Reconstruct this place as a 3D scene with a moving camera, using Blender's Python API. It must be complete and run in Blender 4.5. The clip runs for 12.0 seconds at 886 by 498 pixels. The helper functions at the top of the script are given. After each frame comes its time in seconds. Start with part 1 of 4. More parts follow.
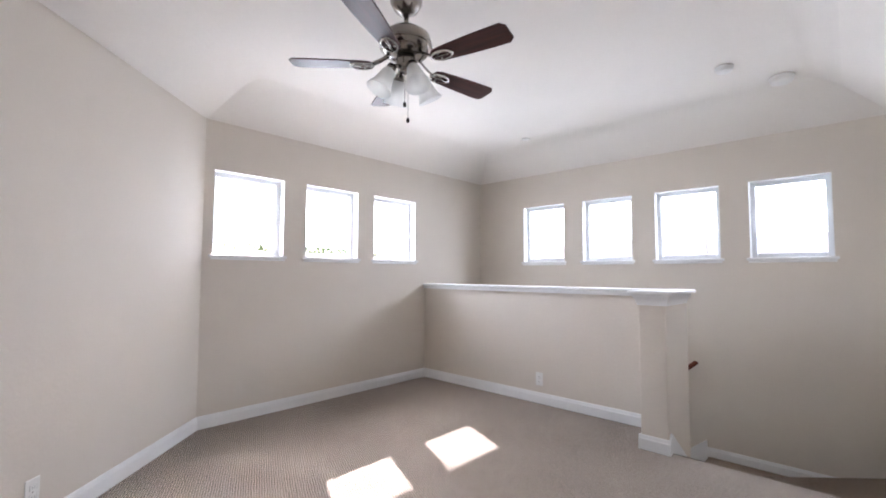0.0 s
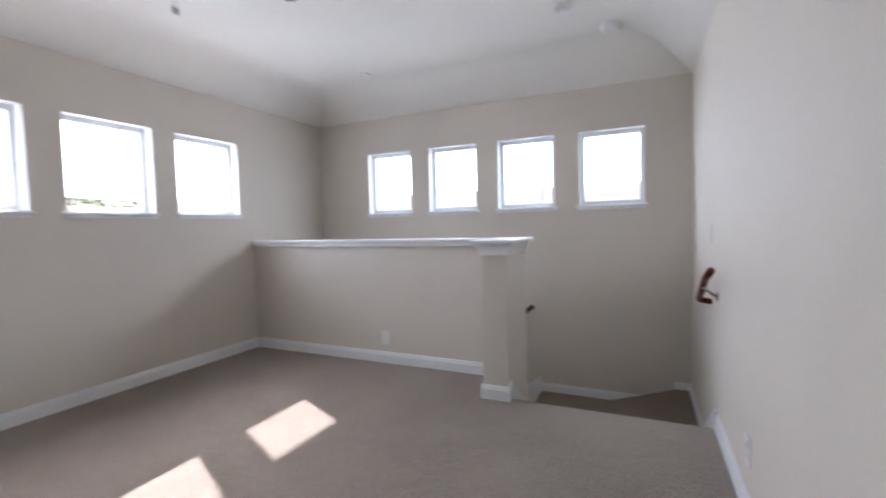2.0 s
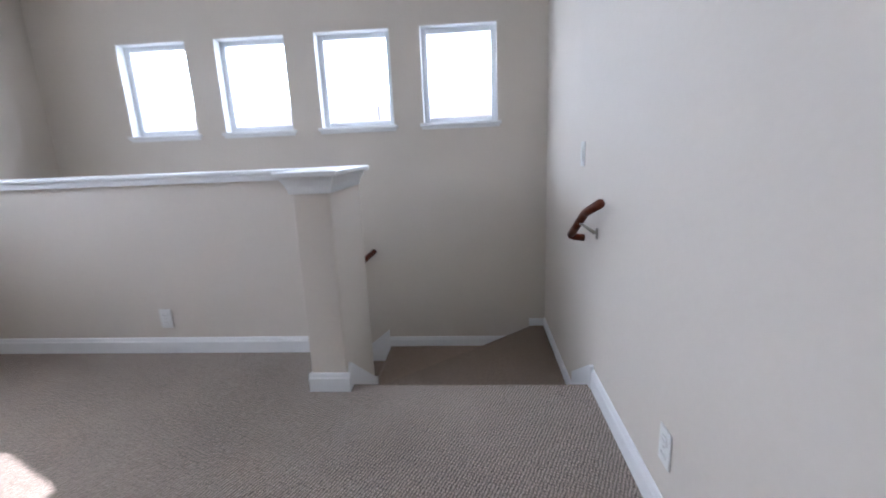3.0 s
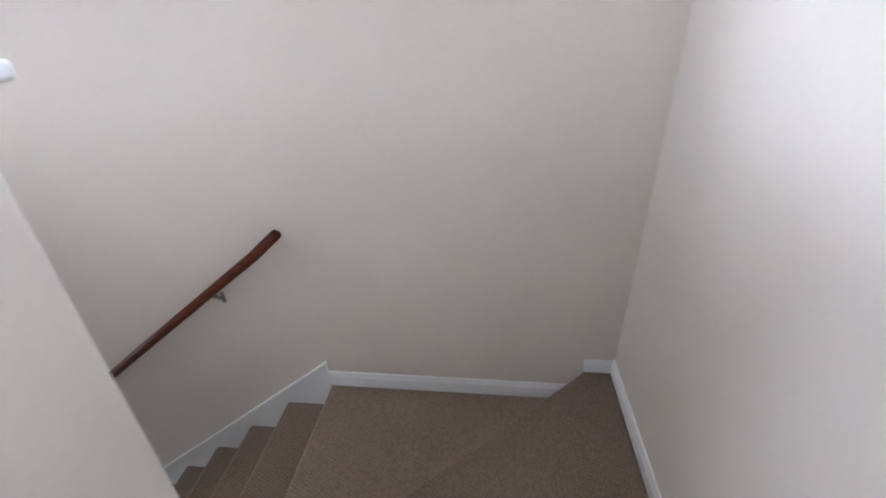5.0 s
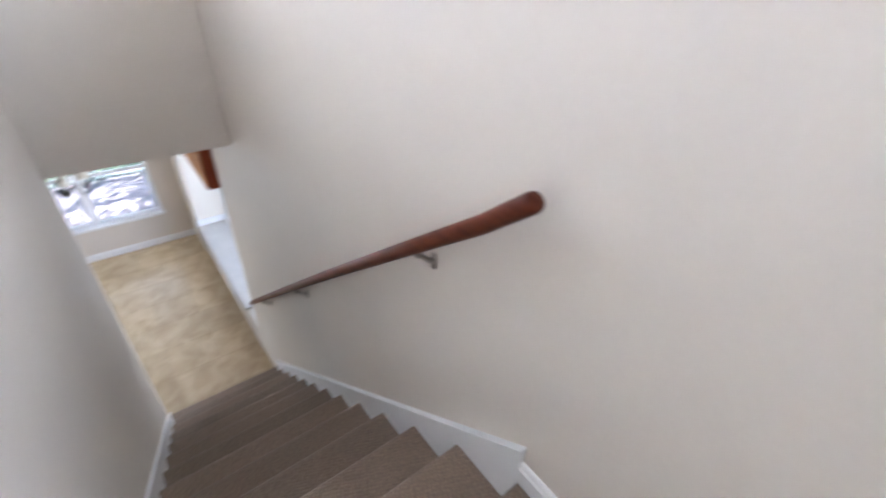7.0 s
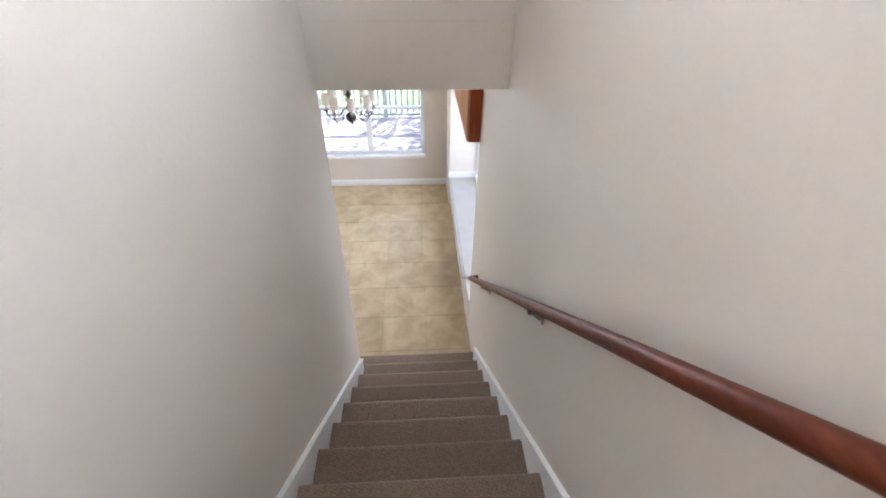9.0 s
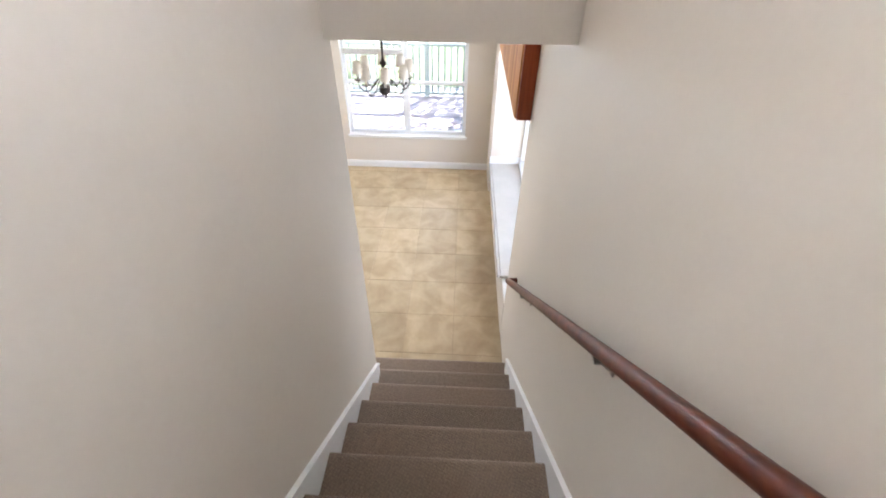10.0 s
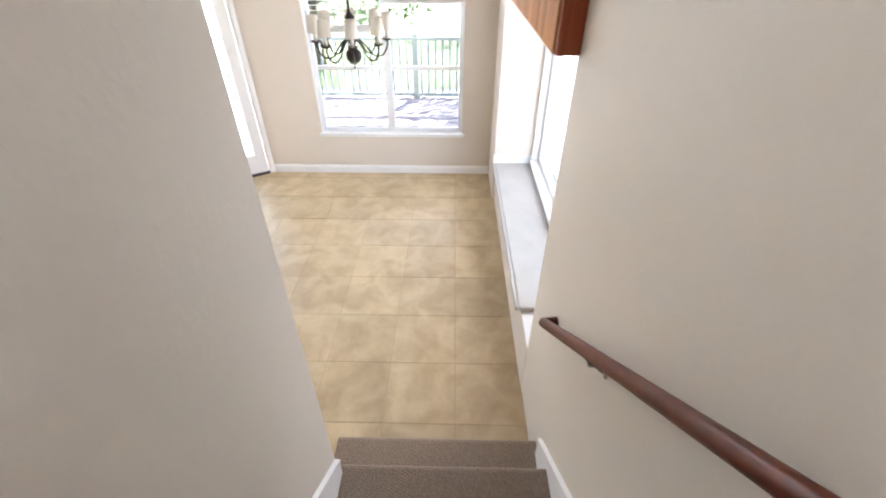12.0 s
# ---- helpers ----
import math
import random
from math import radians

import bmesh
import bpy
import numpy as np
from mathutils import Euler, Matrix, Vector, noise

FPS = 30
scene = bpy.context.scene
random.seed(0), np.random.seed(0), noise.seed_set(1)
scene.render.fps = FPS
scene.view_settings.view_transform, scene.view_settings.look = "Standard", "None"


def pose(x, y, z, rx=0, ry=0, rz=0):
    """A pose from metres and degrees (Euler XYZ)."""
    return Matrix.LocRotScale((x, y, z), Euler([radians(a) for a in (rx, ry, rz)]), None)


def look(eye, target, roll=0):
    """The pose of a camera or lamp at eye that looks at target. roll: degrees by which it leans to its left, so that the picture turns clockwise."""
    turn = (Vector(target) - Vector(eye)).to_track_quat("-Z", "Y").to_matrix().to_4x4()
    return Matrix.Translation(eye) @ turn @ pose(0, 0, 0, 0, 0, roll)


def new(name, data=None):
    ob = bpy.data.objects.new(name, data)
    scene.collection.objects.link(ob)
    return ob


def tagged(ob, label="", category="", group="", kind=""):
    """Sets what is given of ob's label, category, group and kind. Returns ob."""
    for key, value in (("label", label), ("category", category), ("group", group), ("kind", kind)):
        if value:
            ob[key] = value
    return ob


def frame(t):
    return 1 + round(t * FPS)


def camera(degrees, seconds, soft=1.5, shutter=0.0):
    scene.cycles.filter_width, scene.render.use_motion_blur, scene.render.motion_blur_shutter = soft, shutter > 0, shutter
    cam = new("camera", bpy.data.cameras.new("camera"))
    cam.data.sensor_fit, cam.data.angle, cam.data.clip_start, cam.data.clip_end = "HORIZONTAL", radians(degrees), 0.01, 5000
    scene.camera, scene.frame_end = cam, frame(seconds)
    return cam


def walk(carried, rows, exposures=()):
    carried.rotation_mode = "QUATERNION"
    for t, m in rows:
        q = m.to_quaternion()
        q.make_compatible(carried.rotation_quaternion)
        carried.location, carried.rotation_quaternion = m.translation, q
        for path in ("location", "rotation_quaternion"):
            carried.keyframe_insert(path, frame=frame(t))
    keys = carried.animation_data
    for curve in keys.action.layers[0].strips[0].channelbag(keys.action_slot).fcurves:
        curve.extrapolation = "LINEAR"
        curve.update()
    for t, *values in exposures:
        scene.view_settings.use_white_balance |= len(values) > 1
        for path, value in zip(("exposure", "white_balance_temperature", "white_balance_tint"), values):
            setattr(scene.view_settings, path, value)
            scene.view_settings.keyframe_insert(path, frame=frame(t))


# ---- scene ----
cam = camera(91.1, 12.0, 1.8, 0.5)
SKY_WEST, SKY_NORTH, SKY_DINING, SKY_ALCOVE, SKY_DOOR = 5.4, 5.0, 4.4, 3.5, 2.4
PATH = [
    (0, (0.995, -4.52, 1.158), (-0.372, -3.065, 1.271), 0.2),
    (0.5, (0.986, -4.524, 1.14), (-0.385, -3.07, 1.219), 0.3),
    (1, (0.977, -4.52, 1.155), (-0.392, -3.063, 1.205), 0.3),
    (1.5, (0.954, -4.437, 1.131), (-0.262, -2.848, 1.116), -0.7),
    (2, (0.892, -4.12, 1.145), (0.056, -2.306, 1.04), -1.4),
    (2.5, (0.831, -3.732, 1.114), (0.372, -1.799, 0.886), -0.6),
    (3, (0.733, -3.296, 1.117), (0.578, -1.354, 0.668), -2.4),
    (3.5, (0.713, -2.812, 1.101), (0.614, -0.887, 0.568), -1.0),
    (3.7, (0.729, -2.616, 1.096), (0.632, -0.711, 0.494), -1.1),
    (5.3, (0.727, -1.25, 1.087), (0.482, 0.401, -0.015), -1.7),
    (5.5, (0.702, -1.178, 1.089), (0.435, 0.425, -0.078), -0.7),
    (6, (0.608, -0.976, 0.958), (-0.017, 0.608, -0.091), 1.1),
    (6.5, (0.512, -0.708, 0.809), (-0.382, 0.692, -0.304), 1.4),
    (7, (0.348, -0.574, 0.694), (-0.948, 0.465, -0.421), 2.4),
    (7.5, (0.202, -0.495, 0.673), (-1.294, 0.01, -0.555), 2.5),
    (7.7, (0.12, -0.438, 0.6), (-1.465, -0.067, -0.561), 1.8),
    (9.3, (-0.556, -0.45, 0.270), (-2.103, -0.428, -0.998), -0.5),
    (9.5, (-0.635, -0.408, 0.230), (-2.154, -0.433, -1.071), -0.7),
    (10, (-0.844, -0.420, 0.077), (-2.392, -0.480, -1.188), 0.7),
    (10.5, (-1.065, -0.441, -0.104), (-2.572, -0.480, -1.418), -1.1),
    (11, (-1.270, -0.420, -0.273), (-2.819, -0.481, -1.538), -0.3),
    (11.5, (-1.486, -0.436, -0.430), (-3.063, -0.399, -1.659), -0.6),
    (12, (-1.703, -0.452, -0.596), (-3.306, -0.491, -1.791), -0.1),
]
walk(cam, [(t, look(eye, target, roll)) for t, eye, target, roll in PATH],
     exposures=[(0.0, 2.25, 6430, 22), (0.6, 2.03, 6380, 22), (1.5, 1.8, 6280, 21), (2.5, 1.78, 6110, 20.5), (3.7, 2.14, 5800, 19), (5.3, 2.86, 6100, 21.5),
                (6.5, 3.3, 6040, 21), (7.7, 3.4, 5980, 21), (9.4, 3.7, 6480, 21), (10.8, 3.96, 6640, 21), (12.0, 3.84, 6680, 21)])

# ---- light ----
world = bpy.data.worlds.new("world")
scene.world = world
world.use_nodes = True
wn = world.node_tree
sky = wn.nodes.new("ShaderNodeTexSky")
sky.sky_type, sky.sun_disc = "NISHITA", False
SUN = Vector((1.0, -0.45, -0.95)).normalized()
sky.sun_elevation = math.asin(-SUN.z)
sky.sun_rotation = math.atan2(-SUN.x, -SUN.y)
wn.nodes["Background"].inputs[1].default_value = 0.15
wn.links.new(sky.outputs[0], wn.nodes["Background"].inputs[0])
sun = new("sun", bpy.data.lights.new("sun", "SUN"))
sun.data.energy, sun.data.angle, sun.data.color = 5.0, radians(0.6), (1.0, 0.98, 0.95)
sun.matrix_world = look((-20, 9, 19), Vector((-20, 9, 19)) + SUN)


def sky_lamp(name, place, aim, w, h, watts):
    """Stands in for the light of the sky in a window's opening."""
    lamp = new(name, bpy.data.lights.new(name, "AREA"))
    lamp.data.shape, lamp.data.size, lamp.data.size_y = "RECTANGLE", w, h
    lamp.data.energy, lamp.data.color = watts, (0.77, 0.90, 1.0)
    lamp.matrix_world = look(place, Vector(place) + Vector(aim))
    return lamp


for y in (-3.022, -2.245, -1.472):
    sky_lamp("sky_west", (-2.92, y, 1.77), (1, 0, 0.1), 0.7, 0.7, SKY_WEST)
for x in (-1.632, -0.88, -0.123, 0.637):
    sky_lamp("sky_north", (x, 0.34, 1.86), (0, -1, -0.2), 0.68, 0.68, SKY_NORTH)
sky_lamp("sky_dining", (-6.47, -1.13, -0.96), (1, 0, -0.1), 1.4, 0.36, SKY_DINING)
sky_lamp("sky_alcove", (-4.675, 0.462, -1.58), (0, -1, 0), 1.84, 1.6, SKY_ALCOVE)
sky_lamp("sky_door", (-6.24, -3.09, -1.90), (0.848, 0.530, 0), 0.6, 1.7, SKY_DOOR)


# ---- materials ----
def material(name, colour, rough=0.6, metal=0.0, grain=40.0, vary=0.06, patch=2.0, patchy=0.05, bump=0.0, bump_scale=None, second=None, per_object=0.0):
    """A surface whose colour varies at two scales, with a fine relief."""
    m = bpy.data.materials.new(name)
    m.use_nodes = True
    n, l = m.node_tree.nodes, m.node_tree.links
    b = n["Principled BSDF"]
    b.inputs["Roughness"].default_value, b.inputs["Metallic"].default_value = rough, metal
    co = n.new("ShaderNodeTexCoord")
    fine, wide = n.new("ShaderNodeTexNoise"), n.new("ShaderNodeTexNoise")
    fine.inputs["Scale"].default_value, fine.inputs["Detail"].default_value = grain, 4
    wide.inputs["Scale"].default_value, wide.inputs["Detail"].default_value = patch, 3
    where = co.outputs["Object"]
    if per_object:
        spot, shift = n.new("ShaderNodeObjectInfo"), n.new("ShaderNodeVectorMath")
        l.new(co.outputs["Object"], shift.inputs[0])
        l.new(spot.outputs["Location"], shift.inputs[1])
        where = shift.outputs[0]
    for t in (fine, wide):
        l.new(where, t.inputs["Vector"])
    wide.inputs["Distortion"].default_value = 0.6
    mix = n.new("ShaderNodeMix")
    mix.data_type = "RGBA"
    c2 = second or [c * (1 - 2.5 * patchy) for c in colour]
    mix.inputs[6].default_value, mix.inputs[7].default_value = (*colour, 1), (*c2, 1)
    ramp = n.new("ShaderNodeMapRange")
    ramp.inputs[1].default_value, ramp.inputs[2].default_value = 0.35, 0.7
    l.new(wide.outputs[0], ramp.inputs[0])
    l.new(ramp.outputs[0], mix.inputs[0])
    hsv = n.new("ShaderNodeHueSaturation")
    val = n.new("ShaderNodeMapRange")
    val.inputs[3].default_value, val.inputs[4].default_value = 1 - 2 * vary, 1 + 2 * vary
    l.new(fine.outputs[0], val.inputs[0])
    last = val.outputs[0]
    if per_object:
        info, rnd, mul = n.new("ShaderNodeObjectInfo"), n.new("ShaderNodeMapRange"), n.new("ShaderNodeMath")
        rnd.inputs[3].default_value, rnd.inputs[4].default_value = 1 - per_object, 1 + per_object
        mul.operation = "MULTIPLY"
        l.new(info.outputs["Random"], rnd.inputs[0])
        l.new(rnd.outputs[0], mul.inputs[0])
        l.new(last, mul.inputs[1])
        last = mul.outputs[0]
    l.new(last, hsv.inputs["Value"])
    l.new(mix.outputs[2], hsv.inputs["Color"])
    l.new(hsv.outputs[0], b.inputs["Base Color"])
    if bump:
        bp, bn = n.new("ShaderNodeBump"), n.new("ShaderNodeTexNoise")
        bn.inputs["Scale"].default_value, bn.inputs["Detail"].default_value = bump_scale or grain, 5
        l.new(co.outputs["Object"], bn.inputs["Vector"])
        bp.inputs["Strength"].default_value, bp.inputs["Distance"].default_value = bump, 0.004
        l.new(bn.outputs[0], bp.inputs["Height"])
        l.new(bp.outputs[0], b.inputs["Normal"])
    return m


def carpet_material(name, light, dark, rib=0.62, relief=0.7, low=0.42, high=1.32):
    """Looped berber in short ribs, with darker flecks and broad shading of the pile."""
    m = bpy.data.materials.new(name)
    m.use_nodes = True
    n, l = m.node_tree.nodes, m.node_tree.links
    b = n["Principled BSDF"]
    b.inputs["Roughness"].default_value = 0.95
    b.inputs["Sheen Weight"].default_value = 0.15
    co, mp = n.new("ShaderNodeTexCoord"), n.new("ShaderNodeMapping")
    l.new(co.outputs["Object"], mp.inputs[0])
    mp.inputs["Rotation"].default_value = (0, 0, radians(24))
    wob = n.new("ShaderNodeTexNoise")
    wob.inputs["Scale"].default_value = 35
    add = n.new("ShaderNodeVectorMath")
    add.operation = "MULTIPLY_ADD"
    l.new(mp.outputs[0], wob.inputs["Vector"])
    l.new(wob.outputs["Color"], add.inputs[0])
    add.inputs[1].default_value = (0.014, 0.014, 0.014)
    l.new(mp.outputs[0], add.inputs[2])
    wave = n.new("ShaderNodeTexWave")
    wave.inputs["Scale"].default_value = 26
    wave.inputs["Distortion"].default_value = 1.2
    wave.inputs["Detail Scale"].default_value = 6
    l.new(add.outputs[0], wave.inputs["Vector"])
    cross = n.new("ShaderNodeTexWave")
    cross.bands_direction = "Y"
    cross.inputs["Scale"].default_value, cross.inputs["Distortion"].default_value = 24, 1.5
    cross.inputs["Detail Scale"].default_value = 6
    l.new(add.outputs[0], cross.inputs["Vector"])
    bead = n.new("ShaderNodeMath")
    bead.operation = "MULTIPLY"
    l.new(wave.outputs["Fac"], bead.inputs[0])
    l.new(cross.outputs["Fac"], bead.inputs[1])
    vor = n.new("ShaderNodeTexVoronoi")
    vor.inputs["Scale"].default_value = 130
    l.new(add.outputs[0], vor.inputs["Vector"])
    fleck = n.new("ShaderNodeTexNoise")
    fleck.inputs["Scale"].default_value, fleck.inputs["Detail"].default_value = 85, 5
    l.new(co.outputs["Object"], fleck.inputs["Vector"])
    wide = n.new("ShaderNodeTexNoise")
    wide.inputs["Scale"].default_value = 1.7
    l.new(co.outputs["Object"], wide.inputs["Vector"])
    s1 = n.new("ShaderNodeMath")
    s1.operation = "MULTIPLY_ADD"
    l.new(bead.outputs[0], s1.inputs[0])
    s1.inputs[1].default_value = rib
    l.new(fleck.outputs[0], s1.inputs[2])
    s2 = n.new("ShaderNodeMath")
    s2.operation = "MULTIPLY_ADD"
    l.new(wide.outputs[0], s2.inputs[0])
    s2.inputs[1].default_value = 0.35
    l.new(s1.outputs[0], s2.inputs[2])
    rng = n.new("ShaderNodeMapRange")
    rng.inputs[1].default_value, rng.inputs[2].default_value = low, high
    l.new(s2.outputs[0], rng.inputs[0])
    mix = n.new("ShaderNodeMix")
    mix.data_type = "RGBA"
    mix.inputs[6].default_value, mix.inputs[7].default_value = (*dark, 1), (*light, 1)
    l.new(rng.outputs[0], mix.inputs[0])
    info, tone, hsv = n.new("ShaderNodeObjectInfo"), n.new("ShaderNodeMapRange"), n.new("ShaderNodeHueSaturation")
    tone.inputs[3].default_value, tone.inputs[4].default_value = 0.86, 1.1
    l.new(info.outputs["Random"], tone.inputs[0])
    l.new(tone.outputs[0], hsv.inputs["Value"])
    l.new(mix.outputs[2], hsv.inputs["Color"])
    l.new(hsv.outputs[0], b.inputs["Base Color"])
    h = n.new("ShaderNodeMath")
    h.operation = "SUBTRACT"
    l.new(bead.outputs[0], h.inputs[0])
    l.new(vor.outputs["Distance"], h.inputs[1])
    bp = n.new("ShaderNodeBump")
    bp.inputs["Strength"].default_value, bp.inputs["Distance"].default_value = relief, 0.005
    l.new(h.outputs[0], bp.inputs["Height"])
    l.new(bp.outputs[0], b.inputs["Normal"])
    return m


def wood_material(name, light, dark, rough, axis, scale=9.0, per_object=0.0):
    """Stained wood with grain along one axis (0, 1 or 2)."""
    m = bpy.data.materials.new(name)
    m.use_nodes = True
    n, l = m.node_tree.nodes, m.node_tree.links
    b = n["Principled BSDF"]
    b.inputs["Roughness"].default_value = rough
    b.inputs["Coat Weight"].default_value = 0.06
    b.inputs["Specular IOR Level"].default_value = 0.35
    b.inputs["Coat Roughness"].default_value = 0.2
    co, mp = n.new("ShaderNodeTexCoord"), n.new("ShaderNodeMapping")
    stretch = [scale * 6] * 3
    stretch[axis] = scale * 0.35
    mp.inputs["Scale"].default_value = stretch
    l.new(co.outputs["Object"], mp.inputs[0])
    ns, big = n.new("ShaderNodeTexNoise"), n.new("ShaderNodeTexNoise")
    ns.inputs["Scale"].default_value, ns.inputs["Detail"].default_value = 1.0, 6
    big.inputs["Scale"].default_value = 3.0
    l.new(mp.outputs[0], ns.inputs["Vector"])
    l.new(co.outputs["Object"], big.inputs["Vector"])
    rp = n.new("ShaderNodeValToRGB")
    rp.color_ramp.elements[0].position, rp.color_ramp.elements[1].position = 0.3, 0.72
    rp.color_ramp.elements[0].color, rp.color_ramp.elements[1].color = (*dark, 1), (*light, 1)
    l.new(ns.outputs[0], rp.inputs[0])
    hsv = n.new("ShaderNodeHueSaturation")
    val = n.new("ShaderNodeMapRange")
    val.inputs[3].default_value, val.inputs[4].default_value = 0.85, 1.15
    l.new(big.outputs[0], val.inputs[0])
    last = val.outputs[0]
    if per_object:
        info, rnd, mul = n.new("ShaderNodeObjectInfo"), n.new("ShaderNodeMapRange"), n.new("ShaderNodeMath")
        rnd.inputs[3].default_value, rnd.inputs[4].default_value = 1 - per_object, 1 + per_object
        mul.operation = "MULTIPLY"
        l.new(info.outputs["Random"], rnd.inputs[0])
        l.new(rnd.outputs[0], mul.inputs[0])
        l.new(last, mul.inputs[1])
        last = mul.outputs[0]
    l.new(last, hsv.inputs["Value"])
    l.new(rp.outputs[0], hsv.inputs["Color"])
    l.new(hsv.outputs[0], b.inputs["Base Color"])
    bp = n.new("ShaderNodeBump")
    bp.inputs["Strength"].default_value, bp.inputs["Distance"].default_value = 0.15, 0.002
    l.new(ns.outputs[0], bp.inputs["Height"])
    l.new(bp.outputs[0], b.inputs["Normal"])
    return m


def glass_material(name, rough=0.0, tint=(1, 1, 1)):
    m = bpy.data.materials.new(name)
    m.use_nodes = True
    b = m.node_tree.nodes["Principled BSDF"]
    b.inputs["Base Color"].default_value = (*tint, 1)
    b.inputs["Transmission Weight"].default_value, b.inputs["Roughness"].default_value = 1.0, rough
    b.inputs["IOR"].default_value = 1.45
    return m


WALL = material("wall_paint", (0.665, 0.603, 0.53), 0.75, grain=60, vary=0.012, patch=1.3, patchy=0.015, bump=0.28, bump_scale=48)
CEIL = material("ceiling_paint", (0.79, 0.75, 0.70), 0.85, grain=50, vary=0.012, patch=1.0, patchy=0.015, bump=0.2, bump_scale=60)
TRIM = material("white_trim", (0.80, 0.80, 0.80), 0.35, grain=30, vary=0.01, patch=3, patchy=0.02)
VINYL = material("window_vinyl", (0.82, 0.84, 0.86), 0.35, grain=30, vary=0.01)
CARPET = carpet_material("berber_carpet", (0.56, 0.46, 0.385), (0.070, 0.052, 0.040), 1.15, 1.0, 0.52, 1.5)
# Same berber for the stairs: weaker ribs, the stairwell's shade mixed into its colour.
CARPET_SHADED = carpet_material("berber_carpet_shaded", (0.335, 0.25, 0.185), (0.125, 0.086, 0.060), 0.25, 0.5, 0.2, 1.3)
TILE = material("travertine_tile", (0.48, 0.37, 0.23), 0.36, grain=26, vary=0.05, patch=5.0, patchy=0.06, second=(0.36, 0.262, 0.15), bump=0.1, bump_scale=25, per_object=0.07)
GROUT = material("grout", (0.38, 0.285, 0.175), 0.9, grain=120, vary=0.1)
RAIL = wood_material("cherry_rail", (0.155, 0.034, 0.012), (0.070, 0.013, 0.006), 0.42, 0)
RAIL.node_tree.nodes["Principled BSDF"].inputs["Specular IOR Level"].default_value = 0.22
CHERRY_PANEL = wood_material("cherry_panel", (0.36, 0.068, 0.016), (0.22, 0.038, 0.010), 0.4, 2)
BOARD = wood_material("honey_cherry_board", (0.50, 0.235, 0.085), (0.37, 0.150, 0.048), 0.75, 2, per_object=0.22)
for part_input, amount in (("Coat Weight", 0.0), ("Specular IOR Level", 0.08)):
    BOARD.node_tree.nodes["Principled BSDF"].inputs[part_input].default_value = amount
BLADE = wood_material("mahogany_blade", (0.085, 0.020, 0.016), (0.035, 0.010, 0.009), 0.4, 0)
NICKEL = material("brushed_nickel", (0.30, 0.275, 0.25), 0.22, metal=1.0, grain=90, vary=0.05)
IRON = material("polished_nickel", (0.62, 0.60, 0.57), 0.25, metal=1.0, grain=90, vary=0.04)
STEEL = material("bracket_steel", (0.40, 0.37, 0.33), 0.4, metal=1.0, grain=90, vary=0.05)
DARK = material("dark_bronze", (0.035, 0.028, 0.024), 0.45, metal=0.7, grain=50, vary=0.1)
FABRIC = material("shade_fabric", (0.78, 0.74, 0.66), 0.9, grain=150, vary=0.05, bump=0.2)
FROST = material("frosted_glass", (0.90, 0.90, 0.88), 0.45, grain=20, vary=0.03)
fn, fl = FROST.node_tree.nodes, FROST.node_tree.links
haze, clear, blend, veil = fn.new("ShaderNodeBsdfTranslucent"), fn.new("ShaderNodeBsdfTransparent"), fn.new("ShaderNodeMixShader"), fn.new("ShaderNodeMixShader")
haze.inputs[0].default_value, clear.inputs[0].default_value = (0.95, 0.95, 0.93, 1), (0.97, 0.97, 0.96, 1)
blend.inputs[0].default_value, veil.inputs[0].default_value = 0.6, 0.35
fl.new(fn["Principled BSDF"].outputs[0], blend.inputs[1])
fl.new(haze.outputs[0], blend.inputs[2])
fl.new(blend.outputs[0], veil.inputs[1])
fl.new(clear.outputs[0], veil.inputs[2])
fl.new(veil.outputs[0], fn["Material Output"].inputs["Surface"])
PLASTIC = material("white_plastic", (0.80, 0.79, 0.76), 0.4, grain=20, vary=0.01)
SLOT = material("socket_slot", (0.05, 0.045, 0.04), 0.6, grain=20)
GLASS = glass_material("window_glass")
# Grey tint added only to dim the bright outdoor view through these panes.
DIM_GLASS = glass_material("view_dimming_glass", tint=(0.47, 0.52, 0.51))
SEAT = material("seat_vinyl", (0.44, 0.425, 0.39), 0.7, grain=80, vary=0.03, patch=4, patchy=0.04, bump=0.15)
SLAT = material("blind_slat", (0.82, 0.82, 0.82), 0.5, grain=20, vary=0.01)
GRASS = material("grass", (0.14, 0.19, 0.085), 0.95, grain=30, vary=0.2, patch=0.6, patchy=0.15, bump=0.5, bump_scale=60)
DECK = wood_material("deck_board", (0.45, 0.385, 0.41), (0.39, 0.335, 0.355), 0.7, 1, per_object=0.08)
PICKET = material("green_grey_paint", (0.47, 0.55, 0.52), 0.6, grain=30, vary=0.06)
LEAF = material("leaf", (0.115, 0.20, 0.06), 0.6, grain=12, vary=0.2, patch=0.8, patchy=0.15)
BARK = material("bark", (0.14, 0.10, 0.07), 0.95, grain=18, vary=0.2, bump=0.6)
SHINGLE = material("roof_shingle", (0.33, 0.29, 0.26), 0.9, grain=14, vary=0.12, patch=2, patchy=0.06, bump=0.5, per_object=0.12)
STUCCO = material("stucco", (0.62, 0.55, 0.46), 0.9, grain=50, vary=0.05, bump=0.4)
DISH = material("dish_grey", (0.20, 0.24, 0.30), 0.5, grain=30, vary=0.04)
RUBBER_AND_GAP = material("threshold", (0.06, 0.05, 0.045), 0.6, grain=40)


# ---- building blocks ----
def thing(name, label, category, group="", kind="", at=(0, 0, 0)):
    ob = new(name)
    ob.location = at
    return tagged(ob, label, category, group, kind)


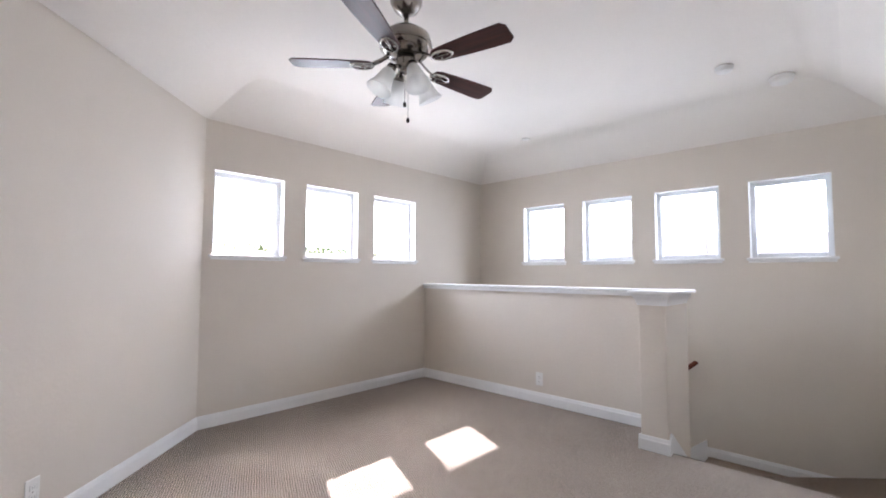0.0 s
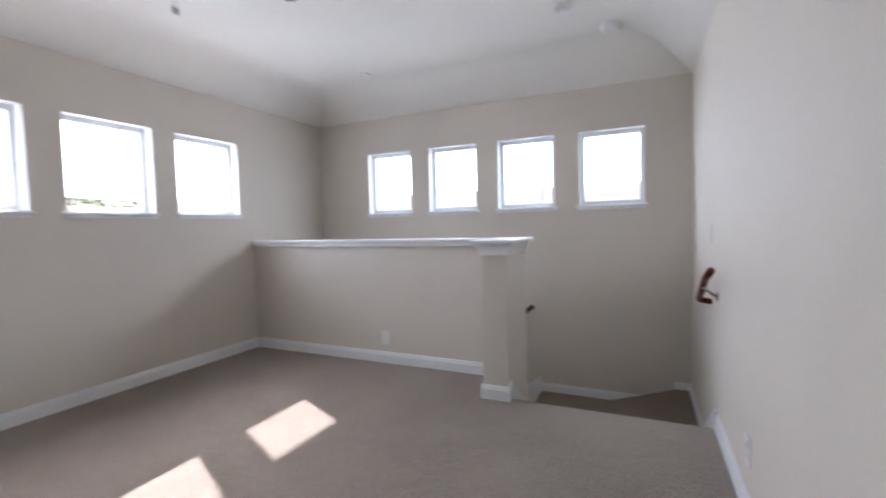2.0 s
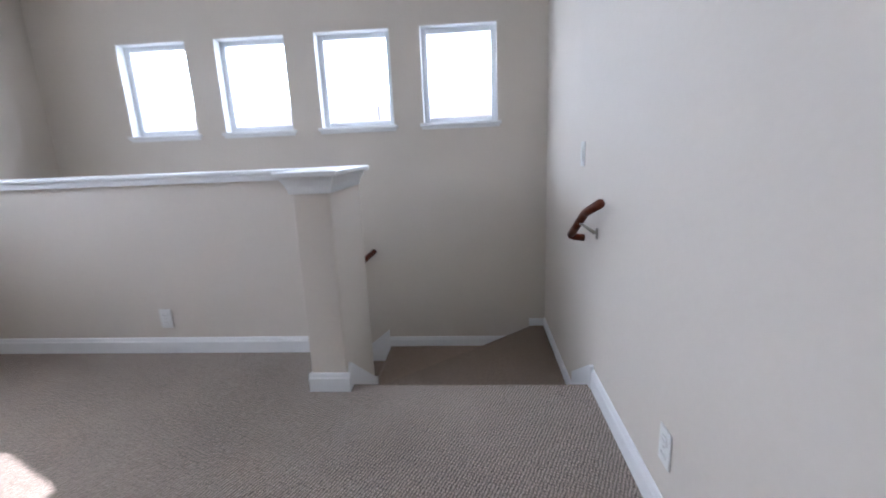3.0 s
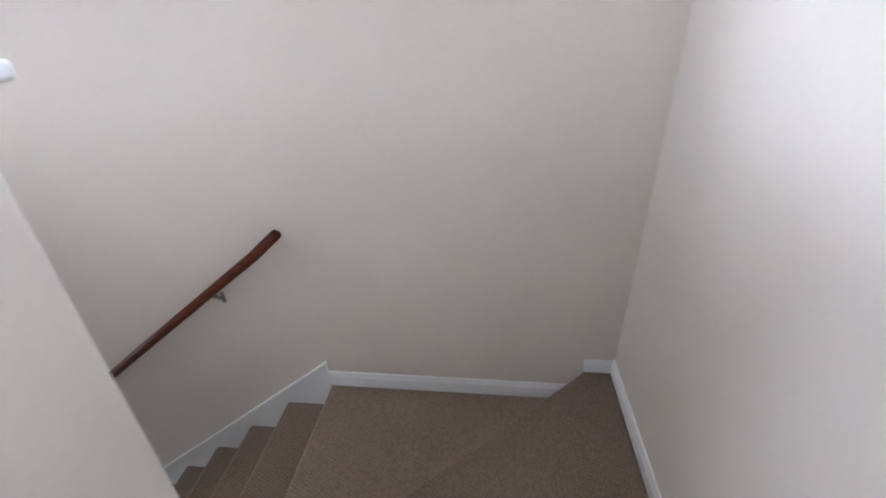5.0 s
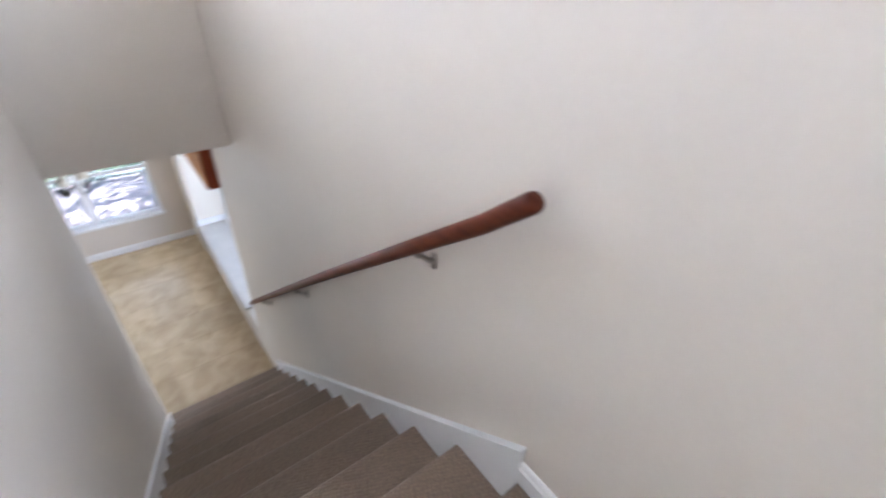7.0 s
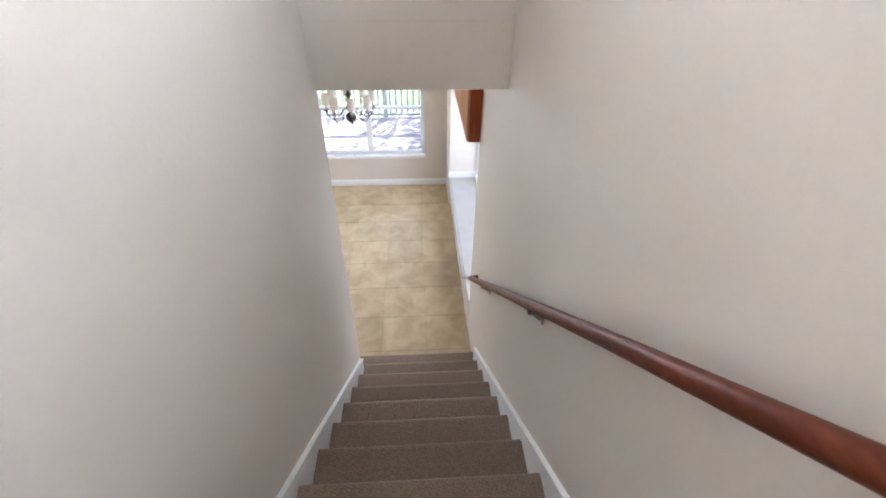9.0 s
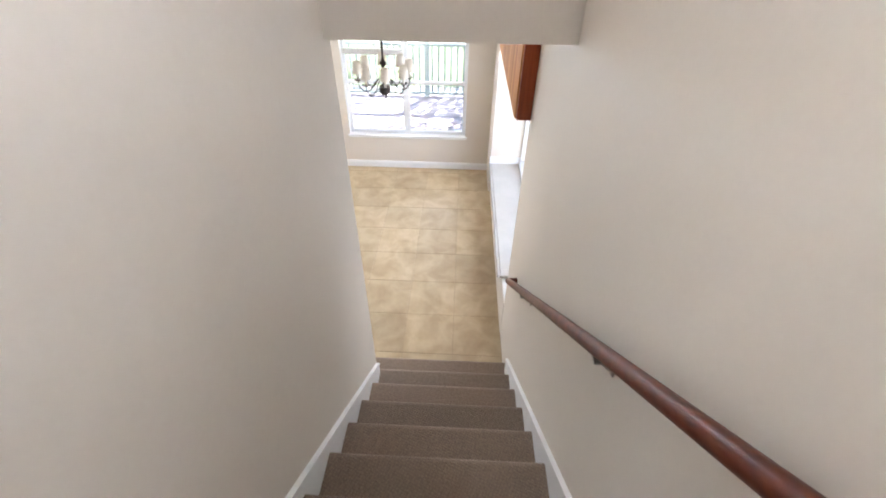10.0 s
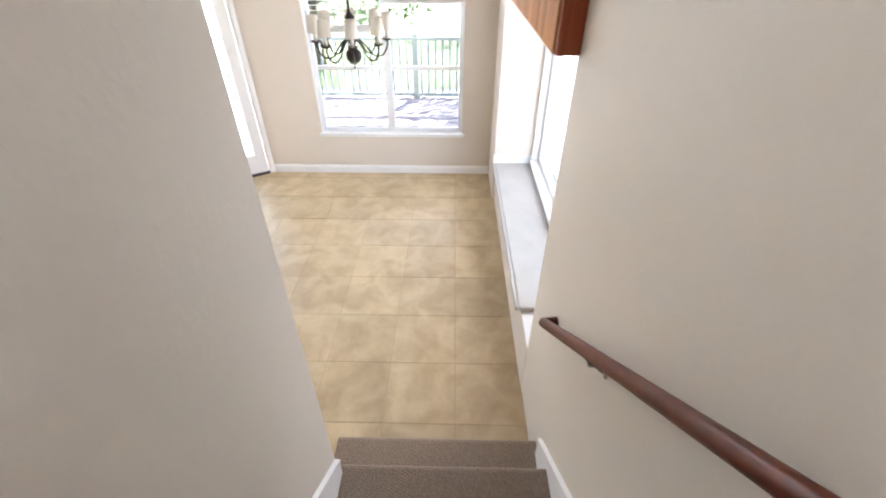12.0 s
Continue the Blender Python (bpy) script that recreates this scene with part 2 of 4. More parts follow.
def mesh_of(bm, mat, smooth=False):
    me = bpy.data.meshes.new("mesh")
    bmesh.ops.recalc_face_normals(bm, faces=bm.faces)
    bm.to_mesh(me)
    bm.free()
    if smooth:
        for p in me.polygons:
            p.use_smooth = True
    me.materials.append(mat)
    return me


def part(name, bm, mat, parent=None, label="", smooth=False, at=None):
    me = bm if isinstance(bm, bpy.types.Mesh) else mesh_of(bm, mat, smooth)
    ob = new(name, me)
    ob.parent = parent
    if at is not None:
        ob.matrix_local = at if isinstance(at, Matrix) else Matrix.Translation(at)
    return tagged(ob, label)


def box(bm, a, b, m=None):
    x0, x1 = sorted((a[0], b[0]))
    y0, y1 = sorted((a[1], b[1]))
    z0, z1 = sorted((a[2], b[2]))
    v = [bm.verts.new((x, y, z)) for z in (z0, z1) for x, y in ((x0, y0), (x1, y0), (x1, y1), (x0, y1))]
    if m is not None:
        for q in v:
            q.co = m @ q.co
    for f in ((3, 2, 1, 0), (4, 5, 6, 7), (0, 1, 5, 4), (1, 2, 6, 5), (2, 3, 7, 6), (3, 0, 4, 7)):
        bm.faces.new([v[i] for i in f])
    return bm


def boxes(*pairs):
    bm = bmesh.new()
    for a, b in pairs:
        box(bm, a, b)
    return bm


def rounded(bm, r=0.004, seg=2):
    bmesh.ops.bevel(bm, geom=list(bm.edges), offset=r, segments=seg, affect="EDGES", profile=0.5)
    return bm


def rbox(a, b, r=0.004, seg=2):
    return rounded(boxes((a, b)), r, seg)


def prism(points, axis, lo, hi):
    """A closed outline, given in the two other axes, drawn out along one axis."""
    bm = bmesh.new()
    ends = []
    for h in (lo, hi):
        row = []
        for p, q in points:
            c = [p, q]
            c.insert(axis, h)
            row.append(bm.verts.new(c))
        ends.append(row)
    k = len(points)
    bm.faces.new(ends[0])
    bm.faces.new(list(reversed(ends[1])))
    for i in range(k):
        bm.faces.new((ends[0][i], ends[0][(i + 1) % k], ends[1][(i + 1) % k], ends[1][i]))
    return bm


def lathe(profile, seg=32):
    """A profile of (radius, height) turned about z."""
    bm = bmesh.new()
    rows = []
    for r, z in profile:
        if r < 1e-5:
            rows.append([bm.verts.new((0, 0, z))])
        else:
            rows.append([bm.verts.new((r * math.cos(2 * math.pi * i / seg), r * math.sin(2 * math.pi * i / seg), z)) for i in range(seg)])
    for a, b in zip(rows, rows[1:]):
        for i in range(seg):
            j = (i + 1) % seg
            q = []
            for v in (a[i % len(a)], a[j % len(a)], b[j % len(b)], b[i % len(b)]):
                if v not in q:
                    q.append(v)
            if len(q) > 2:
                bm.faces.new(q)
    return bm


def tube(points, radius, seg=12, flat=1.0):
    """A round bar along a path, with capped ends; radius may be a list."""
    bm = bmesh.new()
    pts = [Vector(p) for p in points]
    rad = radius if isinstance(radius, (list, tuple)) else [radius] * len(pts)
    rows, side = [], None
    for i, p in enumerate(pts):
        d = (pts[min(i + 1, len(pts) - 1)] - pts[max(i - 1, 0)]).normalized()
        if side is None:
            side = d.orthogonal().normalized()
        side = (side - d * side.dot(d)).normalized()
        up = d.cross(side)
        rows.append([bm.verts.new(p + rad[i] * (math.cos(2 * math.pi * k / seg) * side + flat * math.sin(2 * math.pi * k / seg) * up)) for k in range(seg)])
    for a, b in zip(rows, rows[1:]):
        for k in range(seg):
            bm.faces.new((a[k], a[(k + 1) % seg], b[(k + 1) % seg], b[k]))
    bm.faces.new(rows[0])
    bm.faces.new(list(reversed(rows[-1])))
    return bm


def smooth_path(points, steps=8):
    """Points on a smooth curve through the given ones."""
    p = [Vector(q) for q in points]
    p = [2 * p[0] - p[1], *p, 2 * p[-1] - p[-2]]
    out = []
    for i in range(1, len(p) - 2):
        for k in range(steps):
            t = k / steps
            out.append(0.5 * (2 * p[i] + (p[i + 1] - p[i - 1]) * t + (2 * p[i - 1] - 5 * p[i] + 4 * p[i + 1] - p[i + 2]) * t * t + (3 * p[i] - p[i - 1] - 3 * p[i + 1] + p[i + 2]) * t ** 3))
    return [*out, p[-2]]


def wall_with_holes(name, axis, face, thick, u0, u1, z0, z1, holes, mat=WALL, label="", m=None):
    """A wall across `axis` (0 or 1) from `face` on by `thick`, with rectangular openings (u0, u1, z0, z1) through it."""
    us = sorted({u0, u1, *[h[0] for h in holes], *[h[1] for h in holes]})
    zs = sorted({z0, z1, *[h[2] for h in holes], *[h[3] for h in holes]})
    cells = set()
    for i in range(len(us) - 1):
        for k in range(len(zs) - 1):
            cu, cz = (us[i] + us[i + 1]) / 2, (zs[k] + zs[k + 1]) / 2
            if not any(h[0] < cu < h[1] and h[2] < cz < h[3] for h in holes):
                cells.add((i, k))
    bm, seen = bmesh.new(), {}

    def v(i, k, s):
        if (i, k, s) not in seen:
            c = [us[i], zs[k]]
            c.insert(axis, face + (thick if s else 0))
            seen[i, k, s] = bm.verts.new(c)
        return seen[i, k, s]

    for i, k in cells:
        for s in (0, 1):
            bm.faces.new((v(i, k, s), v(i + 1, k, s), v(i + 1, k + 1, s), v(i, k + 1, s)))
        for di, dk, a, b in ((-1, 0, (i, k), (i, k + 1)), (1, 0, (i + 1, k), (i + 1, k + 1)), (0, -1, (i, k), (i + 1, k)), (0, 1, (i, k + 1), (i + 1, k + 1))):
            if (i + di, k + dk) not in cells:
                bm.faces.new((v(*a, 0), v(*b, 0), v(*b, 1), v(*a, 1)))
    ob = part(name, bm, mat)
    if m is not None:
        ob.matrix_world = m
    return tagged(ob, label or "smooth painted wall in warm off-white", "wall", kind="structure")


def baseboard(a, b, side, z=0.0, h=0.095, t=0.014):
    """A moulded skirting from a to b (x, y) on the floor; side is the way it stands out from the wall."""
    a, b, s = Vector((*a, 0)), Vector((*b, 0)), Vector((*side, 0)).normalized()
    bm = bmesh.new()
    outline = [(0, 0.0), (t, 0.0), (t, h * 0.72), (t * 0.75, h * 0.80), (t * 0.6, h * 0.92), (t * 0.35, h), (0, h)]
    rows = [[bm.verts.new(p + s * o + Vector((0, 0, z + q))) for o, q in outline] for p in (a, b)]
    k = len(outline)
    for i in range(k):
        bm.faces.new((rows[0][i], rows[0][(i + 1) % k], rows[1][(i + 1) % k], rows[1][i]))
    bm.faces.new(rows[0])
    bm.faces.new(list(reversed(rows[1])))
    return tagged(part("baseboard", bm, TRIM), "white painted moulded wooden baseboard along the wall", "baseboard", kind="structure")


# ---- plan ----
R, RUN = 0.196, 0.245
XW, XE, YN = -2.57, 1.26, -0.94
YP = -1.025
GROUND = -15 * R
WT, FLAT = 2.34, 2.57
Z_A, Z_B = -0.285, -0.455
CEIL_LOW = -0.345
XD, YALC = -6.35, 0.34
X_END = -3.40
Z_SILL, Z_HEAD = 1.30, 1.962

# loft walls
WWIN = [(-3.31, -2.735), (-2.53, -1.96), (-1.765, -1.18)]
NWIN = [(-1.90, -1.365), (-1.145, -0.615), (-0.397, 0.15), (0.366, 0.908)]
wall_with_holes("wall_west", 0, XW, -0.15, -3.40, 0.0, -0.05, WT + 0.3,
                [(a, b, Z_SILL, Z_HEAD) for a, b in WWIN], label="off-white painted loft wall with three small windows")
wall_with_holes("wall_north", 1, 0.0, 0.15, X_END, XE + 0.15, GROUND - 0.1, WT + 0.3,
                [(a, b, Z_SILL, Z_HEAD) for a, b in NWIN], label="off-white painted tall stair wall with four small windows")
wall_with_holes("wall_east", 0, XE, 0.15, -5.4, 0.0, -2 * R - 0.3, WT + 0.3, [], label="plain off-white painted wall beside the stairs")
wall_with_holes("wall_south", 1, -5.4, -0.15, -0.70, XE + 0.15, -0.2, WT + 0.3, [], label="plain off-white painted end wall of the loft")
LEN = math.hypot(2.0, 2.02)
DIAG = Matrix.Translation((XW, -3.38, 0)) @ Matrix.Rotation(math.atan2(-2.02, 2.0), 4, "Z")
wall_with_holes("wall_diagonal", 1, 0.0, -0.15, -0.06, LEN + 0.1, -0.2, WT + 0.3, [], m=DIAG, label="plain off-white painted diagonal wall of the loft")

tagged(part("stair_header", boxes(((XW - 0.08, YN - 0.11, CEIL_LOW - 0.003), (XW - 0.001, -0.001, -0.051))), WALL), "off-white painted header over the foot of the stairs", "wall", kind="structure")

# loft ceiling: flat middle with sloping borders
outer = [(XW, 0.0), (XE, 0.0), (XE, -5.4), (-0.55, -5.4), (XW, -3.38)]
inner = [(XW + 0.43, -0.45), (XE - 0.36, -0.45), (XE - 0.36, -5.0), (-0.36, -5.0), (XW + 0.43, -3.22)]
bm = bmesh.new()
lo = [bm.verts.new((x, y, WT)) for x, y in outer]
hi = [bm.verts.new((x, y, FLAT)) for x, y in inner]
for i in range(5):
    bm.faces.new((lo[i], lo[(i + 1) % 5], hi[(i + 1) % 5], hi[i]))
bm.faces.new(hi)
folds = [e for e in bm.edges if all(v in hi for v in e.verts)]
top = [bm.verts.new((x * 1.12, y * 1.03 + 0.15, FLAT + 0.25)) for x, y in outer]
bm.faces.new(list(reversed(top)))
for i in range(5):
    bm.faces.new((lo[i], top[i], top[(i + 1) % 5], lo[(i + 1) % 5]))
bmesh.ops.bevel(bm, geom=folds, offset=0.11, segments=6, affect="EDGES", profile=0.5)
tagged(part("ceiling", bm, CEIL), "white painted tray ceiling with sloping borders", "ceiling", kind="structure")

# loft floor, with the landing's carpeted edge
bm = boxes(((XW, -5.5, -0.25), (-0.02, YP + 0.02, 0.0)), ((-0.02, -5.5, -0.25), (XE, -1.40, 0.0)))
tagged(part("floor", bm, CARPET), "taupe berber carpet on the loft floor", "floor", kind="structure")

# half wall, its end pier and cap
tagged(part("half_wall", boxes(((XW, YP, -0.25), (-0.07, YN, 0.995))), WALL), "off-white half wall between loft and stairs", "wall", kind="structure")
tagged(part("stair_side_wall", boxes(((-2.65, YN - 0.001, GROUND - 0.1), (0.10, YN - 0.11, -0.25))), WALL), "off-white painted wall along the straight flight", "wall", kind="structure")
pier = thing("end_pier", "off-white plastered end pier of the half wall with white moulded base", "pier", kind="structure")
part("shaft", rbox((-0.07, -1.445, -0.25), (0.10, YN, 0.995), 0.006), WALL, pier)
for a, b, s in (((-0.084, -1.445), (0.114, -1.445), (0, -1)), ((-0.07, -1.445), (-0.07, YP), (-1, 0)), ((0.10, -1.445), (0.10, -1.43), (1, 0))):
    baseboard(a, b, s)
cap = thing("half_wall_cap", "white painted wooden cap with moulding along the half wall", "wall cap", kind="structure")
part("board", rbox((XW, YP - 0.035, 1.022), (-0.10, YN + 0.03, 1.046), 0.006, 3), TRIM, cap)
part("board", rbox((-0.125, -1.50, 1.0225), (0.155, YN + 0.032, 1.0475), 0.006, 3), TRIM, cap)


def crown(a, b, side):
    a, b, s = Vector((*a, 0)), Vector((*b, 0)), Vector((*side, 0)).normalized()
    d = (b - a).normalized()
    bm = bmesh.new()
    outline = [(0, 0.950), (0.008, 0.950), (0.010, 0.962), (0.016, 0.983), (0.030, 1.008), (0.034, 1.022), (0, 1.022)]
    rows = [[bm.verts.new(p + s * o + d * (w * o) + Vector((0, 0, q))) for o, q in outline] for p, w in ((a, -1), (b, 1))]
    for i in range(7):
        bm.faces.new((rows[0][i], rows[0][(i + 1) % 7], rows[1][(i + 1) % 7], rows[1][i]))
    bm.faces.new(rows[0])
    bm.faces.new(list(reversed(rows[1])))
    return bm


part("moulding", crown((-0.07, -1.445), (0.10, -1.445), (0, -1)), TRIM, cap)
part("moulding", crown((-0.07, YP), (-0.07, -1.445), (-1, 0)), TRIM, cap)
part("moulding", boxes(((XW, YP, 0.99), (-0.07, YP - 0.02, 1.022))), TRIM, cap)
part("moulding", crown((0.10, -1.445), (0.10, YN - 0.034), (1, 0)), TRIM, cap)

# skirtings of the loft
baseboard((XW, -3.38), (XW, YP), (1, 0))
baseboard((XW, YP), (-0.084, YP), (0, -1))
baseboard((XW, -3.38), (-0.57, -5.40), (0.71, 0.70))
baseboard((XE, -5.4), (XE, -1.40), (-1, 0))

# ---- stairs ----
stairs = thing("staircase", "carpeted winder staircase with fifteen steps going down", "stairs", kind="structure")


def nosed(zt, depth_back, r=0.027):
    """Outline (x, z) of one carpeted step: rounded nose at x = 0, tread going back to +x."""
    pts = [(depth_back, zt - R - 0.03), (depth_back, zt)]
    for k in range(7):
        a = radians(90 + 30 * k)
        pts.append((r + r * math.cos(a), zt - r + r * math.sin(a)))
    pts += [(r * 1.15, zt - 2.0 * r), (r * 1.15, zt - R - 0.03)]
    return pts


for k in range(1, 13):
    wide = YN + 0.001 if k < 11 else YN - 0.09
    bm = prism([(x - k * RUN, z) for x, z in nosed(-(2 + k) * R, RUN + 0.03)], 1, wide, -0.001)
    part("step", bm, CARPET_SHADED, stairs)


def winder(outline, zt, r=0.026, h=R + 0.03):
    bm = bmesh.new()
    lo = [bm.verts.new((x, y, zt - h)) for x, y in outline]
    hi = [bm.verts.new((x, y, zt)) for x, y in outline]
    n = len(outline)
    bm.faces.new(hi)
    bm.faces.new(list(reversed(lo)))
    for i in range(n):
        bm.faces.new((lo[i], lo[(i + 1) % n], hi[(i + 1) % n], hi[i]))
    edges = [e for e in bm.edges if all(v in hi for v in e.verts)]
    bmesh.ops.bevel(bm, geom=edges, offset=r, segments=4, affect="EDGES", profile=0.5)
    return bm


part("winder_step", winder([(0.0, -0.001), (0.0, YN + 0.001), (0.16, YN + 0.001), (1.19, -0.001)], Z_B), CARPET_SHADED, stairs)
part("winder_step", winder([(0.10, -1.42), (XE - 0.001, -1.42), (XE - 0.001, -0.001), (1.14, -0.001), (0.125, YN - 0.015), (0.10, YN - 0.015)], Z_A), CARPET_SHADED, stairs)
part("landing_nosing", prism([(y, z) for y, z in [(-1.40, -0.22), (-1.40, 0.001)] + [(-1.397 + 0.02 * math.sin(radians(a)), -0.019 + 0.02 * math.cos(radians(a))) for a in range(0, 181, 30)] + [(-1.395, -0.05), (-1.395, -0.22)]], 0, 0.10, XE - 0.001), CARPET_SHADED, stairs)

# skirt boards beside the steps
def skirt(points, axis, lo, hi, name="stair_skirt"):
    return tagged(part(name, prism(points, axis, lo, hi), TRIM), "white painted skirt board following the stairs", "skirt board", kind="structure")


def slope_board(y0, y1, x_from, x_to):
    zs = lambda x: -2 * R + (x / RUN) * R
    skirt([(x_from, zs(x_from) + 0.056), (x_to, zs(x_to) + 0.056), (x_to, zs(x_to) - 0.30), (x_from, zs(x_from) - 0.30)], 1, y0, y1)
    t0, t1 = sorted((y0, y1))
    side = 1 if abs(y0) < 0.1 else -1
    bm = prism([(x_from, zs(x_from) + 0.056), (x_to, zs(x_to) + 0.056), (x_to, zs(x_to) + 0.077), (x_from, zs(x_from) + 0.077)], 1, t0 - 0.005, t1 + 0.005)
    tagged(part("stair_skirt_bead", bm, TRIM), "white rounded bead on the skirt board", "skirt board", kind="structure")


slope_board(-0.016, -0.0005, 0.0, -2.86)
slope_board(YN + 0.0005, YN + 0.016, 0.0, -2.65)
baseboard((0.0, 0), (1.15, 0), (0, -1), z=Z_B, h=0.078, t=0.015)
baseboard((1.135, 0), (XE, 0), (0, -1), z=Z_A, h=0.056, t=0.017)
baseboard((XE, 0), (XE, -1.10), (-1, 0), z=Z_A, h=0.062, t=0.015)
skirt([(-1.42, -0.30), (-1.055, -0.30), (-1.055, -0.115), (-1.40, 0.108), (-1.42, 0.108)], 0, XE - 0.019, XE - 0.0005)
skirt([(-1.430, 0.001), (-1.430, 0.096), (-1.405, 0.128), (-0.955, -0.205), (-0.955, -0.30), (-1.396, -0.30), (-1.396, 0.001)], 0, 0.1005, 0.113)
tagged(part("stair_skirt_end", rbox((0.1005, -0.958, -0.30), (0.119, YN - 0.002, -0.205), 0.004), TRIM), "white rounded end block of the skirt board", "skirt board", kind="structure")

# ---- ground floor shell ----
tagged(part("floor_base", boxes(((-7.0, -5.2, GROUND - 0.15), (-2.0, 0.6, GROUND - 0.0028))), GROUT), "sandy grout bed under the floor tiles", "floor", kind="structure")
wall_with_holes("wall_dining_west", 0, XD, -0.15, -2.57, 0.6, GROUND - 0.1, CEIL_LOW + 0.1, [(-1.915, -0.352, -2.46, -0.72)], label="warm white dining wall with a wide window")
tagged(part("ceiling_dining", boxes(((-6.7, -5.2, CEIL_LOW), (-2.652, 0.6, CEIL_LOW + 0.2))), CEIL), "flat white painted dining room ceiling", "ceiling", kind="structure")
wall_with_holes("wall_dining_south", 1, -4.6, -0.15, -6.7, -2.57, GROUND - 0.1, CEIL_LOW + 0.1, [], label="plain warm white painted dining wall")
wall_with_holes("wall_dining_east", 0, -2.65, 0.13, -4.75, YN - 0.11, GROUND - 0.1, CEIL_LOW + 0.1, [], label="plain warm white painted wall beside the stairs")
DLEN = 2.7
DD = Matrix.Translation((XD, -2.55, 0)) @ Matrix.Rotation(radians(-58), 4, "Z")
wall_with_holes("wall_dining_diagonal", 1, 0.0, -0.14, -0.05, DLEN, GROUND - 0.1, CEIL_LOW + 0.1, [(0.045, 0.925, GROUND - 0.1, GROUND + 2.06)], m=DD, label="warm white angled wall with a glazed door")
baseboard((XD, -2.55), (XD, 0.0), (1, 0), z=GROUND)

# window seat alcove
# Unseen overhang, added to keep sun off the window seat.
tagged(part("eave", boxes(((-8.8, YALC + 0.16, -0.30), (-3.2, YALC + 1.35, -0.18))), STUCCO), "unseen pale eave added above the alcove window to block the sun", "eave", kind="structure")
XA = -5.78
Z_SEAT = -2.53
wall_with_holes("wall_alcove_north", 1, YALC, 0.15, XD - 0.1, X_END + 0.1, GROUND - 0.1, CEIL_LOW + 0.1, [(-5.75, -3.75, Z_SEAT + 0.045, -0.75)], label="white wall behind the window seat")
tagged(part("wall_alcove_west", boxes(((XD, -0.03, GROUND - 0.1), (XA, YALC, CEIL_LOW + 0.1))), WALL), "white painted return wall of the window seat", "wall", kind="structure")
tagged(part("wall_alcove_east", boxes(((X_END, 0.152, GROUND - 0.1), (X_END + 0.12, YALC + 0.15, CEIL_LOW + 0.1))), WALL), "white painted return wall of the window seat", "wall", kind="structure")
tagged(part("wall_under_seat", boxes(((XA, -0.005, GROUND - 0.1), (X_END + 0.004, -0.002, Z_SEAT - 0.042))), WALL), "warm white knee wall below the window seat", "wall", kind="structure")
seat = thing("window_seat", "built-in window seat with a pale grey padded top", "window seat")
part("seat_top", rbox((XA + 0.002, -0.0215, Z_SEAT - 0.035), (-3.69, YALC - 0.002, Z_SEAT), 0.012, 4), SEAT, seat)
part("front_roll", rbox((XA + 0.002, -0.045, Z_SEAT - 0.038), (-3.694, -0.022, Z_SEAT - 0.001), 0.011, 4), SEAT, seat)
tagged(part("ledge", boxes(((-3.76, -0.0015, GROUND), (X_END - 0.001, YALC, Z_SEAT - 0.04))), TRIM), "white painted low ledge beside the window seat", "ledge", kind="structure")
baseboard((XA, -0.04), (XA, YALC), (1, 0), z=Z_SEAT, h=0.085)

# ---- windows ----
def window(name, axis, face, u0, u1, z0, z1, out, mullion=False, rail=None, deep=0.125, group="", glass=GLASS):
    """A vinyl window set back in its opening; `face` is the room side of the wall and `out` the way out (+1 or -1)."""
    w = thing(name, "small white vinyl window with a painted sill" if not mullion else "white vinyl twin window with a painted sill", "window", group, "structure")

    def bx(a, b, d0, d1, r=0.004):
        def c(u, d, z):
            q = [u, z]
            q.insert(axis, face + out * d)
            return q
        return rbox(c(a[0], d0, a[1]), c(b[0], d1, b[1]), r)

    f, d0, d1 = 0.042, deep - 0.045, deep + 0.01
    part("frame_side", bx((u0 + 0.001, z0 + 0.001), (u0 + f, z1 - 0.001), d0, d1), VINYL, w)
    part("frame_side", bx((u1 - f, z0 + 0.001), (u1 - 0.001, z1 - 0.001), d0, d1), VINYL, w)
    part("frame_head", bx((u0 + f, z1 - f), (u1 - f, z1 - 0.001), d0, d1), VINYL, w)
    part("frame_foot", bx((u0 + f, z0 + 0.001), (u1 - f, z0 + f), d0, d1), VINYL, w)
    spans = [(u0 + f, u1 - f)]
    if mullion:
        c = (u0 + u1) / 2
        part("mullion", bx((c - 0.04, z0 + f), (c + 0.04, z1 - f), d0, d1), VINYL, w)
        spans = [(u0 + f, c - 0.04), (c + 0.04, u1 - f)]
    for a, b in spans:
        if rail:
            part("meeting_rail", bx((a, rail - 0.02), (b, rail + 0.02), d0 + 0.008, d1 - 0.006), VINYL, w)
        p = part("pane", bx((a - 0.004, z0 + f - 0.004), (b + 0.004, z1 - f + 0.004), deep - 0.012, deep - 0.008, 0.0005), glass, w)
        p.visible_shadow = False
    for a, b in (((u0 + 0.0005, z0), (u0 + 0.004, z1)), ((u1 - 0.004, z0), (u1 - 0.0005, z1)), ((u0 + 0.004, z1 - 0.004), (u1 - 0.004, z1 - 0.0005))):
        part("reveal", bx(a, b, -0.002, d0 - 0.001, 0.0008), TRIM, w, "white painted reveal")
    part("sill", bx((u0 - 0.025, z0 - 0.022), (u1 + 0.025, z0 + 0.003), -0.022, d0 - 0.001, 0.005), TRIM, w, "white painted sill board")
    part("apron", bx((u0 - 0.012, z0 - 0.040), (u1 + 0.012, z0 - 0.022), -0.008, -0.0005, 0.002), TRIM, w)
    return w


